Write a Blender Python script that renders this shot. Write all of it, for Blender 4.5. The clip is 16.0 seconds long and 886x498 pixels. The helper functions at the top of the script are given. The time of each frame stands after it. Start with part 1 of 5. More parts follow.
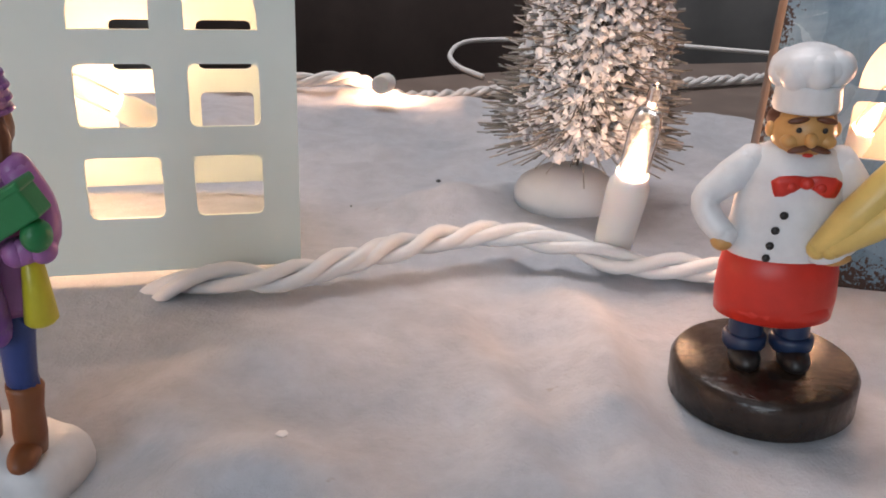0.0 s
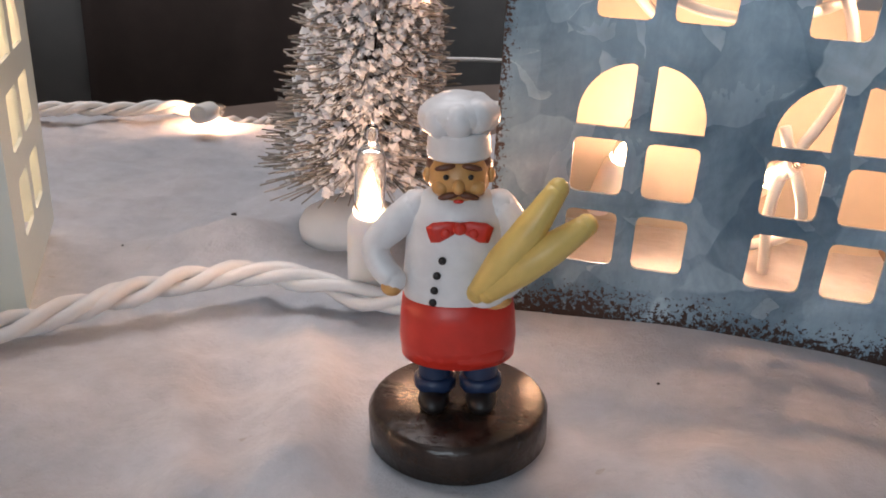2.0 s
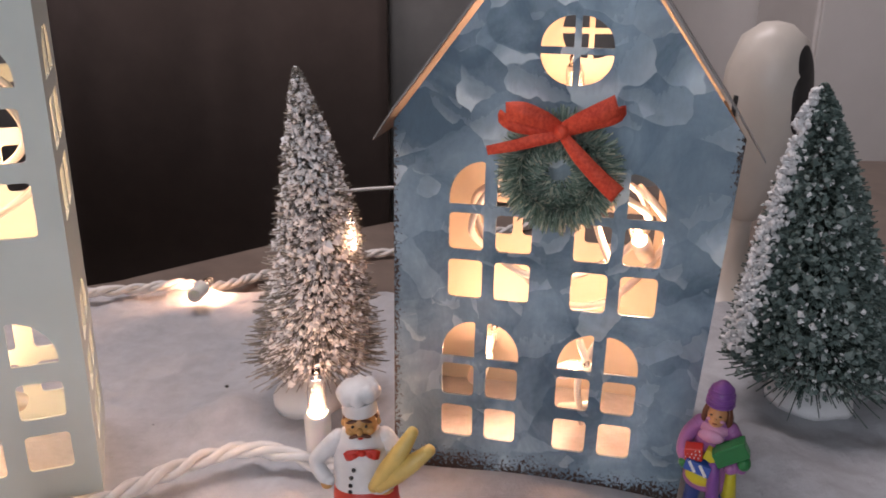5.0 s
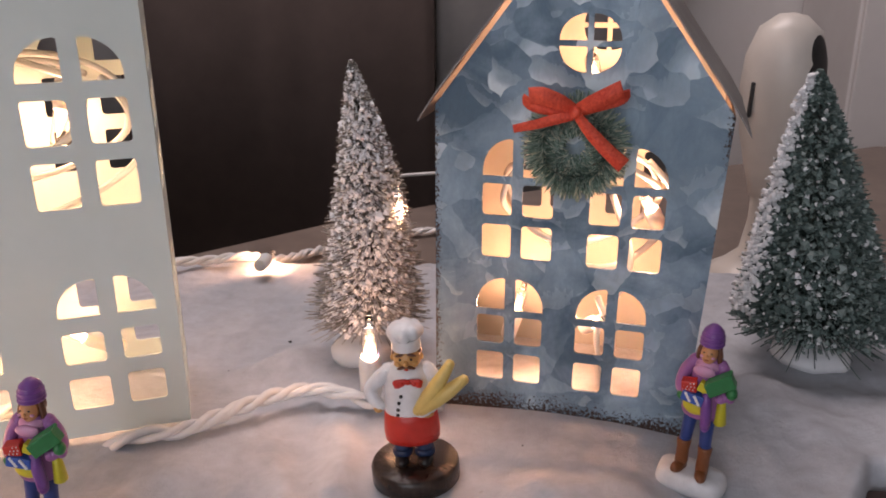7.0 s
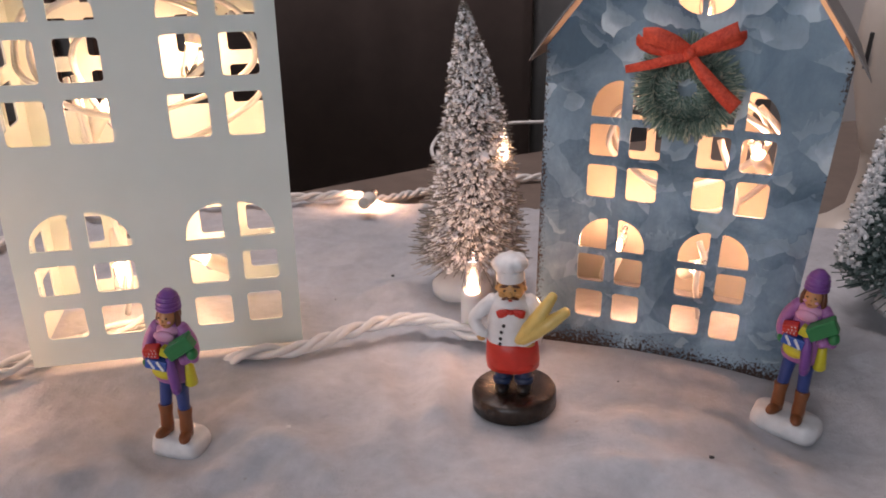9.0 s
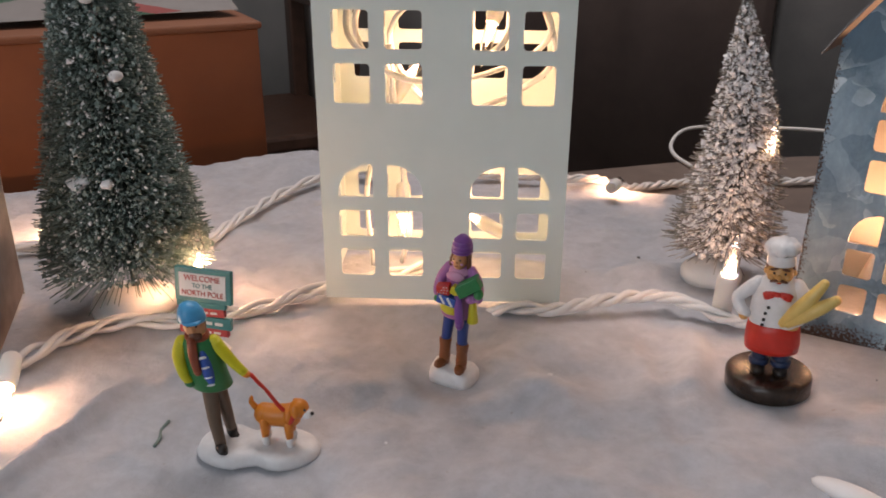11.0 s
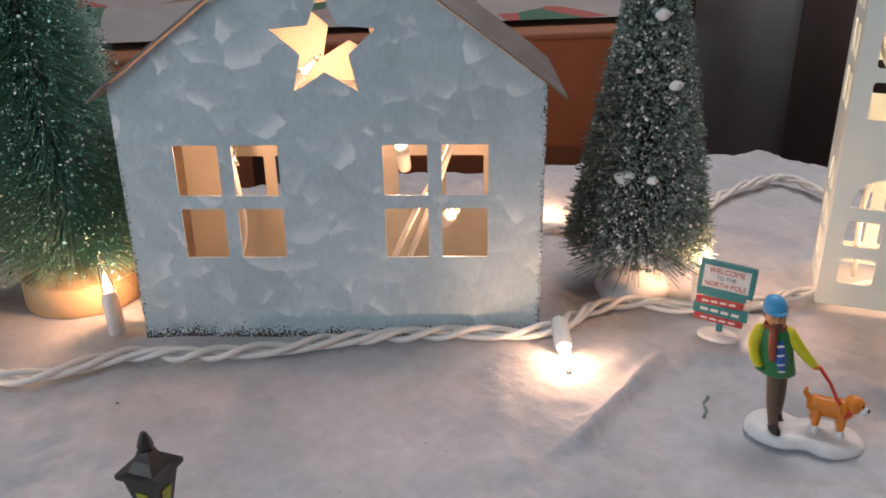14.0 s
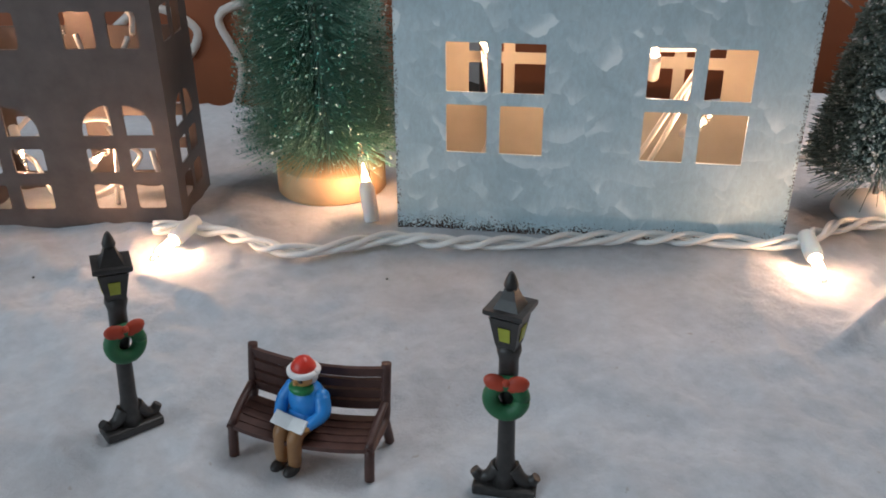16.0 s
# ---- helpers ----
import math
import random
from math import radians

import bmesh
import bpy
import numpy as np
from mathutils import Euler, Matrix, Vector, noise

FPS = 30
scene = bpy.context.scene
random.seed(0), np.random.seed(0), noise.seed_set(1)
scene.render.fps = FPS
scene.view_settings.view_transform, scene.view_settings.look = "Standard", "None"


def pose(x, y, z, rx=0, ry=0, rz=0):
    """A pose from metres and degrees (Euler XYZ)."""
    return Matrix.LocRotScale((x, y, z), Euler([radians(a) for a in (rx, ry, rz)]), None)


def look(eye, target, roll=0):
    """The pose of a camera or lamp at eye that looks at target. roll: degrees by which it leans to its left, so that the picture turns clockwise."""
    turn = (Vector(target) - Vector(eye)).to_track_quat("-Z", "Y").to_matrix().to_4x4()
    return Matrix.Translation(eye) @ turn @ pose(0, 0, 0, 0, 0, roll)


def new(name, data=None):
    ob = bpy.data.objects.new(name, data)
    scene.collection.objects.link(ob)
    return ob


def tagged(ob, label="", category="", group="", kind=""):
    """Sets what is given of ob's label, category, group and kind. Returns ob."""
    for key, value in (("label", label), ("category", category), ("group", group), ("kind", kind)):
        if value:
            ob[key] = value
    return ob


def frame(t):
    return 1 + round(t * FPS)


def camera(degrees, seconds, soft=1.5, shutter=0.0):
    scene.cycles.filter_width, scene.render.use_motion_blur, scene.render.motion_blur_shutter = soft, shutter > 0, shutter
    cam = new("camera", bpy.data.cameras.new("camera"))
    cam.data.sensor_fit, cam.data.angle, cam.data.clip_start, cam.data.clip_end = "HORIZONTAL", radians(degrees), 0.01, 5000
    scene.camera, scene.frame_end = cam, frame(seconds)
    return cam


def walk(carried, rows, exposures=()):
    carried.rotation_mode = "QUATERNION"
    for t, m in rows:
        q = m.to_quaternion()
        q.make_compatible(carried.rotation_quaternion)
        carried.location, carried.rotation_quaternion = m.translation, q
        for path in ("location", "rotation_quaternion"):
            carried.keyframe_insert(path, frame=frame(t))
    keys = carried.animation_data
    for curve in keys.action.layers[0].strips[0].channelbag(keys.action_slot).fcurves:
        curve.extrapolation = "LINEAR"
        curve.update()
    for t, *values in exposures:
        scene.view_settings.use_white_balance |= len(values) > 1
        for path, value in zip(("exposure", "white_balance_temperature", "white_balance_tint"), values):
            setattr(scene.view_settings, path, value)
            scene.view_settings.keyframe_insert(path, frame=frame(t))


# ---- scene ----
cam = camera(55.81, 16.0, soft=1.8)
# seconds, x, y, z in metres; yaw, pitch and roll in degrees
ROWS = [
    (0, 0.0192, 0.0317, 0.0850, 7.71, -23.24, 2.77),
    (0.5, 0.0347, 0.0352, 0.0901, 6.62, -23.11, 2.79),
    (1, 0.0433, 0.0340, 0.0929, 4.91, -22.71, 3.01),
    (1.5, 0.0552, 0.0371, 0.0905, 4.59, -22.49, 2.77),
    (2, 0.0662, 0.0409, 0.0929, 3.26, -22.29, 2.82),
    (2.5, 0.0805, 0.0403, 0.0952, 2.39, -21.90, 2.76),
    (3, 0.0837, 0.0247, 0.1109, 2.22, -21.14, 2.16),
    (3.5, 0.0816, 0.0074, 0.1301, 2.12, -20.59, 1.48),
    (4, 0.0791, -0.0155, 0.1471, 2.06, -20.32, 0.78),
    (4.5, 0.0825, -0.0307, 0.1711, 1.60, -19.78, 0.75),
    (4.7, 0.0866, -0.0373, 0.1848, 1.44, -19.57, 0.63),
    (6.8, 0.1008, -0.1006, 0.1965, 4.65, -19.89, -0.52),
    (7, 0.0989, -0.0990, 0.1952, 5.02, -20.04, -0.51),
    (7.5, 0.0963, -0.0940, 0.1914, 5.88, -20.68, -0.48),
    (8, 0.1038, -0.0954, 0.1930, 6.47, -21.51, -0.35),
    (8.5, 0.0993, -0.1041, 0.1915, 8.49, -22.44, -0.45),
    (9, 0.0923, -0.1143, 0.1921, 11.30, -23.05, -0.58),
    (9.5, 0.0767, -0.1354, 0.2029, 15.23, -23.33, -0.36),
    (9.7, 0.0711, -0.1416, 0.2021, 16.73, -23.64, -0.34),
    (11.8, 0.0663, -0.1749, 0.1845, 30.51, -22.46, 0.34),
    (12, 0.0619, -0.1844, 0.1882, 31.90, -22.67, 0.18),
    (12.5, 0.0416, -0.2049, 0.2015, 34.75, -22.82, -0.05),
    (13, 0.0337, -0.2153, 0.2095, 37.73, -22.87, -0.43),
    (13.5, 0.0183, -0.2371, 0.2044, 40.59, -23.06, -0.55),
    (14, -0.0158, -0.2582, 0.2057, 43.65, -23.38, -0.77),
    (14.5, -0.0335, -0.2735, 0.2130, 47.05, -23.43, -1.12),
    (15, -0.0421, -0.2866, 0.2032, 48.47, -24.90, -0.51),
    (15.5, -0.0368, -0.2996, 0.1925, 50.28, -26.03, -0.36),
    (16, -0.0453, -0.3284, 0.1895, 51.60, -26.60, -0.49),
]
walk(cam, [(t, pose(x, y, z, 0, 0, yaw) @ pose(0, 0, 0, 90 + pitch, 0, 0) @ pose(0, 0, 0, 0, 0, roll)) for t, x, y, z, yaw, pitch, roll in ROWS],
     exposures=[(0.0, 0.44, 6450, 13), (1.5, 0.42, 6450, 13), (2.0, 0.27, 6480, 13), (3.0, 0.26, 6620, 15), (4.0, 0.38, 6670, 17), (4.5, 0.28, 6800, 20), (8.0, 0.24, 7050, 25), (9.7, 0.16, 6850, 20), (12.0, 0.13, 7000, 17), (14.0, 0.26, 6680, 15), (15.0, 0.34, 6350, 8), (16.0, 0.32, 6200, 6)])

# ---- light and exposure ----
world = bpy.data.worlds.new("room_air")
scene.world = world
world.use_nodes = True
world.node_tree.nodes["Background"].inputs[0].default_value = (0.55, 0.62, 0.7, 1)
world.node_tree.nodes["Background"].inputs[1].default_value = 0.05


def area_lamp(name, eye, target, w, h, energy, colour):
    data = bpy.data.lights.new(name, "AREA")
    data.shape, data.size, data.size_y, data.energy, data.color = "RECTANGLE", w, h, energy, colour
    ob = new(name, data)
    ob.matrix_world = look(eye, target)
    return ob


# unseen fill lamps added to light the room: two overhead, one behind the camera
area_lamp("unseen_ceiling_fill", (-0.62, -0.80, 1.62), (-0.45, -0.45, 0.0), 1.0, 0.6, 2.0, (0.97, 0.95, 1.0))
area_lamp("unseen_front_fill", (-0.55, -2.27, 0.72), (-0.40, 0.0, 0.25), 1.36, 1.12, 17.0, (0.77, 0.90, 1.0))
area_lamp("unseen_ceiling_fill", (-0.30, 0.75, 1.62), (-0.30, 0.80, 0.0), 1.2, 0.5, 15.0, (1.0, 0.94, 0.94))

WARM = (1.0, 0.525, 0.295)


def glow(x, y, z, energy, radius=0.0012):
    data = bpy.data.lights.new("bulb_glow", "POINT")
    data.energy, data.shadow_soft_size, data.color = energy, radius, WARM
    ob = new("bulb_glow", data)
    ob.location = (x, y, z)
    return ob


# ---- materials ----
def material(name, colour, rough=0.5, metal=0.0, spec=0.5):
    m = bpy.data.materials.new(name)
    m.use_nodes = True
    b = m.node_tree.nodes["Principled BSDF"]
    b.inputs["Base Color"].default_value = (*colour, 1)
    b.inputs["Roughness"].default_value = rough
    b.inputs["Metallic"].default_value = metal
    b.inputs["Specular IOR Level"].default_value = spec
    return m


class Nodes:
    """Short hand for building a node tree."""

    def __init__(self, m):
        self.t = m.node_tree
        self.b = self.t.nodes["Principled BSDF"]
        self.co = self.t.nodes.new("ShaderNodeTexCoord").outputs["Object"]

    def put(self, socket, value):
        if isinstance(value, bpy.types.NodeSocket):
            self.t.links.new(value, socket)
        elif isinstance(value, tuple) and len(value) == 3 and socket.type == "RGBA":
            socket.default_value = (*value, 1)
        else:
            socket.default_value = value

    def noise(self, scale, detail=4, rough=0.55, co=None, dist=0.0):
        n = self.t.nodes.new("ShaderNodeTexNoise")
        self.t.links.new(co or self.co, n.inputs["Vector"])
        n.inputs["Scale"].default_value, n.inputs["Detail"].default_value, n.inputs["Roughness"].default_value = scale, detail, rough
        n.inputs["Distortion"].default_value = dist
        return n.outputs["Fac"], n.outputs["Color"]

    def voronoi(self, scale, feature="F1", co=None, rand=1.0):
        n = self.t.nodes.new("ShaderNodeTexVoronoi")
        n.feature = feature
        self.t.links.new(co or self.co, n.inputs["Vector"])
        n.inputs["Scale"].default_value, n.inputs["Randomness"].default_value = scale, rand
        return n

    def ramp(self, fac, stops):
        n = self.t.nodes.new("ShaderNodeValToRGB")
        self.put(n.inputs[0], fac)
        while len(n.color_ramp.elements) < len(stops):
            n.color_ramp.elements.new(0.5)
        for e, (at, c) in zip(n.color_ramp.elements, stops):
            e.position, e.color = at, (*(c if isinstance(c, tuple) else (c, c, c)), 1)
        return n.outputs["Color"]

    def mix(self, fac, a, b, kind="MIX"):
        n = self.t.nodes.new("ShaderNodeMix")
        n.data_type, n.blend_type = "RGBA", kind
        self.put(n.inputs["Factor"], fac)
        self.put(n.inputs[6], a)
        self.put(n.inputs[7], b)
        return n.outputs[2]

    def math(self, op, a, b=0.0, c=0.0):
        n = self.t.nodes.new("ShaderNodeMath")
        n.operation = op
        for s, v in zip(n.inputs, (a, b, c)):
            self.put(s, v)
        return n.outputs[0]

    def bump(self, height, strength, distance):
        n = self.t.nodes.new("ShaderNodeBump")
        n.inputs["Strength"].default_value, n.inputs["Distance"].default_value = strength, distance
        self.put(n.inputs["Height"], height)
        self.t.links.new(n.outputs[0], self.b.inputs["Normal"])

    def xyz(self, co=None):
        n = self.t.nodes.new("ShaderNodeSeparateXYZ")
        self.t.links.new(co or self.co, n.inputs[0])
        return n.outputs

    def add(self, offset, scale=(1, 1, 1)):
        n = self.t.nodes.new("ShaderNodeMapping")
        self.t.links.new(self.co, n.inputs[0])
        n.inputs["Location"].default_value, n.inputs["Scale"].default_value = offset, scale
        return n.outputs[0]

    def random(self):
        return self.t.nodes.new("ShaderNodeObjectInfo").outputs["Random"]

    def island(self):
        return self.t.nodes.new("ShaderNodeNewGeometry").outputs["Random Per Island"]


def felt():
    m = material("snow_felt", (0.78, 0.78, 0.79), 0.95, 0, 0.15)
    n = Nodes(m)
    big, _ = n.noise(9, 5)
    fine, _ = n.noise(160, 5, 0.65)
    fibre, _ = n.noise(420, 4, 0.7, None, 2.0)
    c = n.ramp(big, [(0.3, (0.482, 0.505, 0.545)), (0.7, (0.588, 0.612, 0.652))])
    c = n.mix(0.35, c, n.ramp(fine, [(0.3, 0.50), (0.7, 0.95)]), "MULTIPLY")
    wisp, _ = n.noise(30, 5, 0.6, None, 0.6)
    c = n.mix(0.4, c, n.ramp(wisp, [(0.30, 0.62), (0.60, 1.0)]), "MULTIPLY")
    dirt, _ = n.noise(230, 2)
    c = n.mix(n.ramp(dirt, [(0.73, 0.0), (0.78, 0.6)]), c, (0.32, 0.29, 0.27))
    n.put(n.b.inputs["Base Color"], c)
    n.b.inputs["Sheen Weight"].default_value = 0.25
    h = n.math("ADD", fine, n.math("MULTIPLY", fibre, 0.35))
    n.bump(n.math("ADD", h, n.math("MULTIPLY", wisp, 0.6)), 0.7, 0.0014)
    return m


def galvanised(name, dark, mid, light, scale, metal, rough, rust, w, spare, soft, share, blur, fading=False):
    """Spangled zinc sheet of fanned crystals, its edges worn to dark rust; w is the sheet's width, spare narrows the wear."""
    m = material(name, mid, rough, metal)
    n = Nodes(m)

    def vec(op, x, y, z=None):
        v = n.t.nodes.new("ShaderNodeVectorMath")
        v.operation = op
        for q, value in zip(v.inputs, (x, y, z)):
            if isinstance(value, bpy.types.NodeSocket):
                n.t.links.new(value, q)
            elif value is not None:
                q.default_value = value
        return v

    _, warp = n.noise(70, 2)
    streak, _ = n.noise(240, 3, 0.6, n.add((0, 0, 0), (1.0, 1.0, 0.4)), 1.2)

    def crystals(size, shift, part_of):
        """Fans that are bright along one rim and fade across the grain."""
        co = vec("MULTIPLY_ADD", warp, (0.010,) * 3, n.add(shift)).outputs[0]
        cell = n.voronoi(size, "SMOOTH_F1", co)
        cell.inputs["Smoothness"].default_value = blur
        away = vec("SUBTRACT", co, cell.outputs["Position"]).outputs[0]
        turn = vec("MULTIPLY_ADD", cell.outputs["Color"], (2.6 * size, 0.4 * size, 1.6 * size), (-1.3 * size, -0.2 * size, -1.9 * size)).outputs[0]
        lean = vec("DOT_PRODUCT", away, turn).outputs["Value"]
        rim = n.ramp(n.math("ADD", n.math("ADD", lean, 0.18), n.math("MULTIPLY", streak, 0.45)), [(0.15, 0.0), (0.65, 0.32), (1.0, 1.0)])
        tone = n.t.nodes.new("ShaderNodeSeparateColor")
        n.t.links.new(cell.outputs["Color"], tone.inputs[0])
        pick = n.ramp(tone.outputs[1], [(1 - part_of, 0.0), (min(1.0, 1.35 - part_of), 1.0)])
        return n.math("MULTIPLY", rim, pick), tone.outputs[0]

    big, shade = crystals(scale, (0, 0, 0), share)
    small, _ = crystals(scale * 1.75, (0.37, 0.0, 0.11), share * 0.6)
    fog, _ = n.noise(38, 5, 0.6, None, 0.6)
    haze, _ = n.noise(10, 2)
    tone = n.math("ADD", n.math("ADD", n.math("MULTIPLY", fog, 0.5), n.math("MULTIPLY", haze, 0.35)), n.math("MULTIPLY", shade, 0.10))
    c = n.mix(n.ramp(tone, [(0.37, 0.0), (0.61, 1.0)]), dark, mid)
    grain, _ = n.noise(420, 4, 0.7, n.add((0, 0, 0), (1.0, 1.0, 0.5)), 0.8)
    c = n.mix(0.5, c, n.ramp(grain, [(0.3, 0.68), (0.65, 1.0)]), "MULTIPLY")
    spangle = n.math("MAXIMUM", big, n.math("MULTIPLY", small, 0.75))
    x, y, z = n.xyz()
    if fading:  # the crystals grow fainter towards the foot of the sheet
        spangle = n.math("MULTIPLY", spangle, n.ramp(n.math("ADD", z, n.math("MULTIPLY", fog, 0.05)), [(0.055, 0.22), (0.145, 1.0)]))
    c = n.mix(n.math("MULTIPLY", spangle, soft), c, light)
    side = n.math("SUBTRACT", w / 2, n.math("ABSOLUTE", n.math("SUBTRACT", x, w / 2)))
    edge = n.math("MINIMUM", n.math("MULTIPLY", side, 2.2), z)
    speck, _ = n.noise(760, 3, 0.75)
    blot, _ = n.noise(60, 2)
    lim = n.math("ADD", n.math("MULTIPLY", speck, 0.040), n.math("MULTIPLY", blot, 0.010))
    worn = n.math("SUBTRACT", n.math("SUBTRACT", lim, 0.0205 + spare), edge)
    worn = n.ramp(n.math("MULTIPLY", worn, 700.0), [(0.0, 0.0), (1.0, 1.0)])
    c = n.mix(worn, c, rust)
    n.put(n.b.inputs["Base Color"], c)
    n.put(n.b.inputs["Metallic"], n.math("MULTIPLY", n.math("SUBTRACT", 1.0, worn), metal))
    rr = n.math("ADD", n.math("MULTIPLY", spangle, 0.2), rough - 0.1)
    n.put(n.b.inputs["Roughness"], n.math("MAXIMUM", rr, n.math("MULTIPLY", worn, 0.8)))
    n.bump(n.math("ADD", speck, n.math("MULTIPLY", spangle, 0.5)), 0.10, 0.0005)
    return m


def speckled(name, a, b, scale, rough=0.6, metal=0.0, bump=0.2, dist=0.0005, spec=0.5):
    m = material(name, a, rough, metal, spec)
    n = Nodes(m)
    f, _ = n.noise(scale, 5, 0.6)
    g, _ = n.noise(scale * 0.12, 3)
    v = n.math("ADD", n.math("MULTIPLY", f, 0.6), n.math("MULTIPLY", g, 0.4))
    n.put(n.b.inputs["Base Color"], n.ramp(v, [(0.35, a), (0.65, b)]))
    n.put(n.b.inputs["Roughness"], n.math("ADD", n.math("MULTIPLY", f, 0.2), rough - 0.1))
    n.bump(f, bump, dist)
    return m


def bits(name, stops, rough=0.6, metal=0.0):
    """Colour that varies from one small piece to the next."""
    m = material(name, stops[0][1], rough, metal)
    n = Nodes(m)
    n.put(n.b.inputs["Base Color"], n.ramp(n.island(), stops))
    return m


def glass(name):
    m = material(name, (1, 1, 1), 0.03)
    b = m.node_tree.nodes["Principled BSDF"]
    b.inputs["Transmission Weight"].default_value, b.inputs["IOR"].default_value = 1.0, 1.45
    return m


def emitter(name, colour, strength):
    m = material(name, (0.8, 0.7, 0.5))
    b = m.node_tree.nodes["Principled BSDF"]
    b.inputs["Emission Color"].default_value, b.inputs["Emission Strength"].default_value = (*colour, 1), strength
    return m


MAT = {
    "felt": felt(),
    "table": speckled("table_wood", (0.12, 0.09, 0.075), (0.19, 0.15, 0.125), 60, 0.5),
    "floor": speckled("room_floor", (0.05, 0.04, 0.035), (0.09, 0.075, 0.06), 12, 0.6),
    "wall": speckled("wall_paint", (0.66, 0.63, 0.61), (0.74, 0.71, 0.69), 8, 0.8),
    "grey": speckled("grey_backdrop", (0.26, 0.255, 0.25), (0.34, 0.33, 0.32), 14, 0.9),
    "black": speckled("black_sheet", (0.135, 0.100, 0.088), (0.17, 0.126, 0.112), 20, 0.9),
    "ceiling": speckled("ceiling_paint", (0.7, 0.7, 0.7), (0.78, 0.78, 0.78), 6, 0.9),
    "white_metal": speckled("cream_white_enamel", (0.68, 0.775, 0.73), (0.74, 0.83, 0.785), 40, 0.42, 0, 0.08),
    "inner_metal": speckled("bare_inner_metal", (0.53, 0.49, 0.41), (0.63, 0.585, 0.49), 50, 0.5, 0.0, 0.15),
    "bronze": speckled("dark_bronze_metal", (0.10, 0.082, 0.077), (0.155, 0.128, 0.12), 90, 0.5, 0.3, 0.3),
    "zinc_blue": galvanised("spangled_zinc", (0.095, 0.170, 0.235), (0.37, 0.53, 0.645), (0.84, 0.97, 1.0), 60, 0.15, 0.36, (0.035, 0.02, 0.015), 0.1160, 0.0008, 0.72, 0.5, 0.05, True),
    "zinc_pale": galvanised("pale_zinc", (0.47, 0.61, 0.67), (0.59, 0.74, 0.80), (0.87, 0.96, 0.99), 64, 0.12, 0.5, (0.05, 0.03, 0.022), 0.198, 0.0035, 0.85, 0.60, 0.13),
    "zinc_roof": speckled("dull_zinc_roof", (0.16, 0.15, 0.145), (0.30, 0.29, 0.28), 60, 0.5, 0.5, 0.2),
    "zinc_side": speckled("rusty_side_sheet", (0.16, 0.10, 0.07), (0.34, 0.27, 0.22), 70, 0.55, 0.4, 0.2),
    "cord": speckled("white_cord", (0.70, 0.70, 0.69), (0.80, 0.80, 0.79), 80, 0.45, 0, 0.1),
    "socket": material("socket_plastic", (0.80, 0.79, 0.76), 0.4),
    "glass": glass("bulb_glass"),
    "filament": emitter("lit_filament", (1.0, 0.60, 0.35), 26.0),
}
MAT["socket"].node_tree.nodes["Principled BSDF"].inputs["Subsurface Weight"].default_value = 0.4
MAT["socket"].node_tree.nodes["Principled BSDF"].inputs["Subsurface Radius"].default_value = (0.004, 0.003, 0.002)


# ---- building helpers ----
def thing(name, m, label, category, group="", kind=""):
    """An empty at a thing's base, which carries its parts."""
    ob = new(name)
    ob.empty_display_size = 0.01
    ob.matrix_world = m
    return tagged(ob, label, category, group, kind)


def mesh_of(bm_or_data, name, mats, smooth=False):
    me = bpy.data.meshes.new(name)
    if isinstance(bm_or_data, bmesh.types.BMesh):
        bmesh.ops.recalc_face_normals(bm_or_data, faces=bm_or_data.faces)
        bm_or_data.to_mesh(me)
        bm_or_data.free()
    else:
        me.from_pydata(*bm_or_data)
    for m in mats if isinstance(mats, (list, tuple)) else [mats]:
        me.materials.append(m)
    if smooth:
        me.polygons.foreach_set("use_smooth", [True] * len(me.polygons))
    me.update()
    return me


def part(name, bm, mat, parent, label="", smooth=False, at=None):
    """One mesh object under a thing or a part."""
    ob = new(name, mesh_of(bm, name, mat, smooth))
    ob.parent = parent
    if at is not None:
        ob.matrix_local = at
    return tagged(ob, label)


def solo(name, bm, mat, m, label, category="", group="", kind="", smooth=False):
    ob = new(name, mesh_of(bm, name, mat, smooth))
    ob.matrix_world = m
    return tagged(ob, label, category, group, kind)


def box(bm, x0, x1, y0, y1, z0, z1, bevel=0.0, mi=0):
    g = bmesh.ops.create_cube(bm, size=1, matrix=Matrix.Translation(((x0 + x1) / 2, (y0 + y1) / 2, (z0 + z1) / 2)) @ Matrix.Diagonal((x1 - x0, y1 - y0, z1 - z0, 1)))
    faces = {f for v in g["verts"] for f in v.link_faces}
    if bevel:
        r = bmesh.ops.bevel(bm, geom=list({e for f in faces for e in f.edges}), offset=bevel, segments=2, affect="EDGES", profile=0.5)
        faces = {f for f in faces if f.is_valid} | set(r["faces"])
    for f in faces:
        if f.is_valid:
            f.material_index = mi
    return bm


def cube(*a, **k):
    return box(bmesh.new(), *a, **k)


def lathe(profile, seg=20, bm=None, m=Matrix(), mi=0):
    """A solid of revolution about z from (radius, z) pairs."""
    bm = bm or bmesh.new()
    rings = []
    for r, z in profile:
        if r < 1e-6:
            rings.append([bm.verts.new(m @ Vector((0, 0, z)))])
        else:
            rings.append([bm.verts.new(m @ Vector((r * math.cos(2 * math.pi * k / seg), r * math.sin(2 * math.pi * k / seg), z))) for k in range(seg)])
    for a, b in zip(rings, rings[1:]):
        for k in range(seg):
            q = [a[k % len(a)], a[(k + 1) % len(a)], b[(k + 1) % len(b)], b[k % len(b)]]
            q = list(dict.fromkeys(q))
            if len(q) > 2:
                f = bm.faces.new(q)
                f.material_index, f.smooth = mi, True
    for end in (rings[0], rings[-1]):
        if len(end) > 2:
            f = bm.faces.new(end)
            f.material_index = mi
    return bm


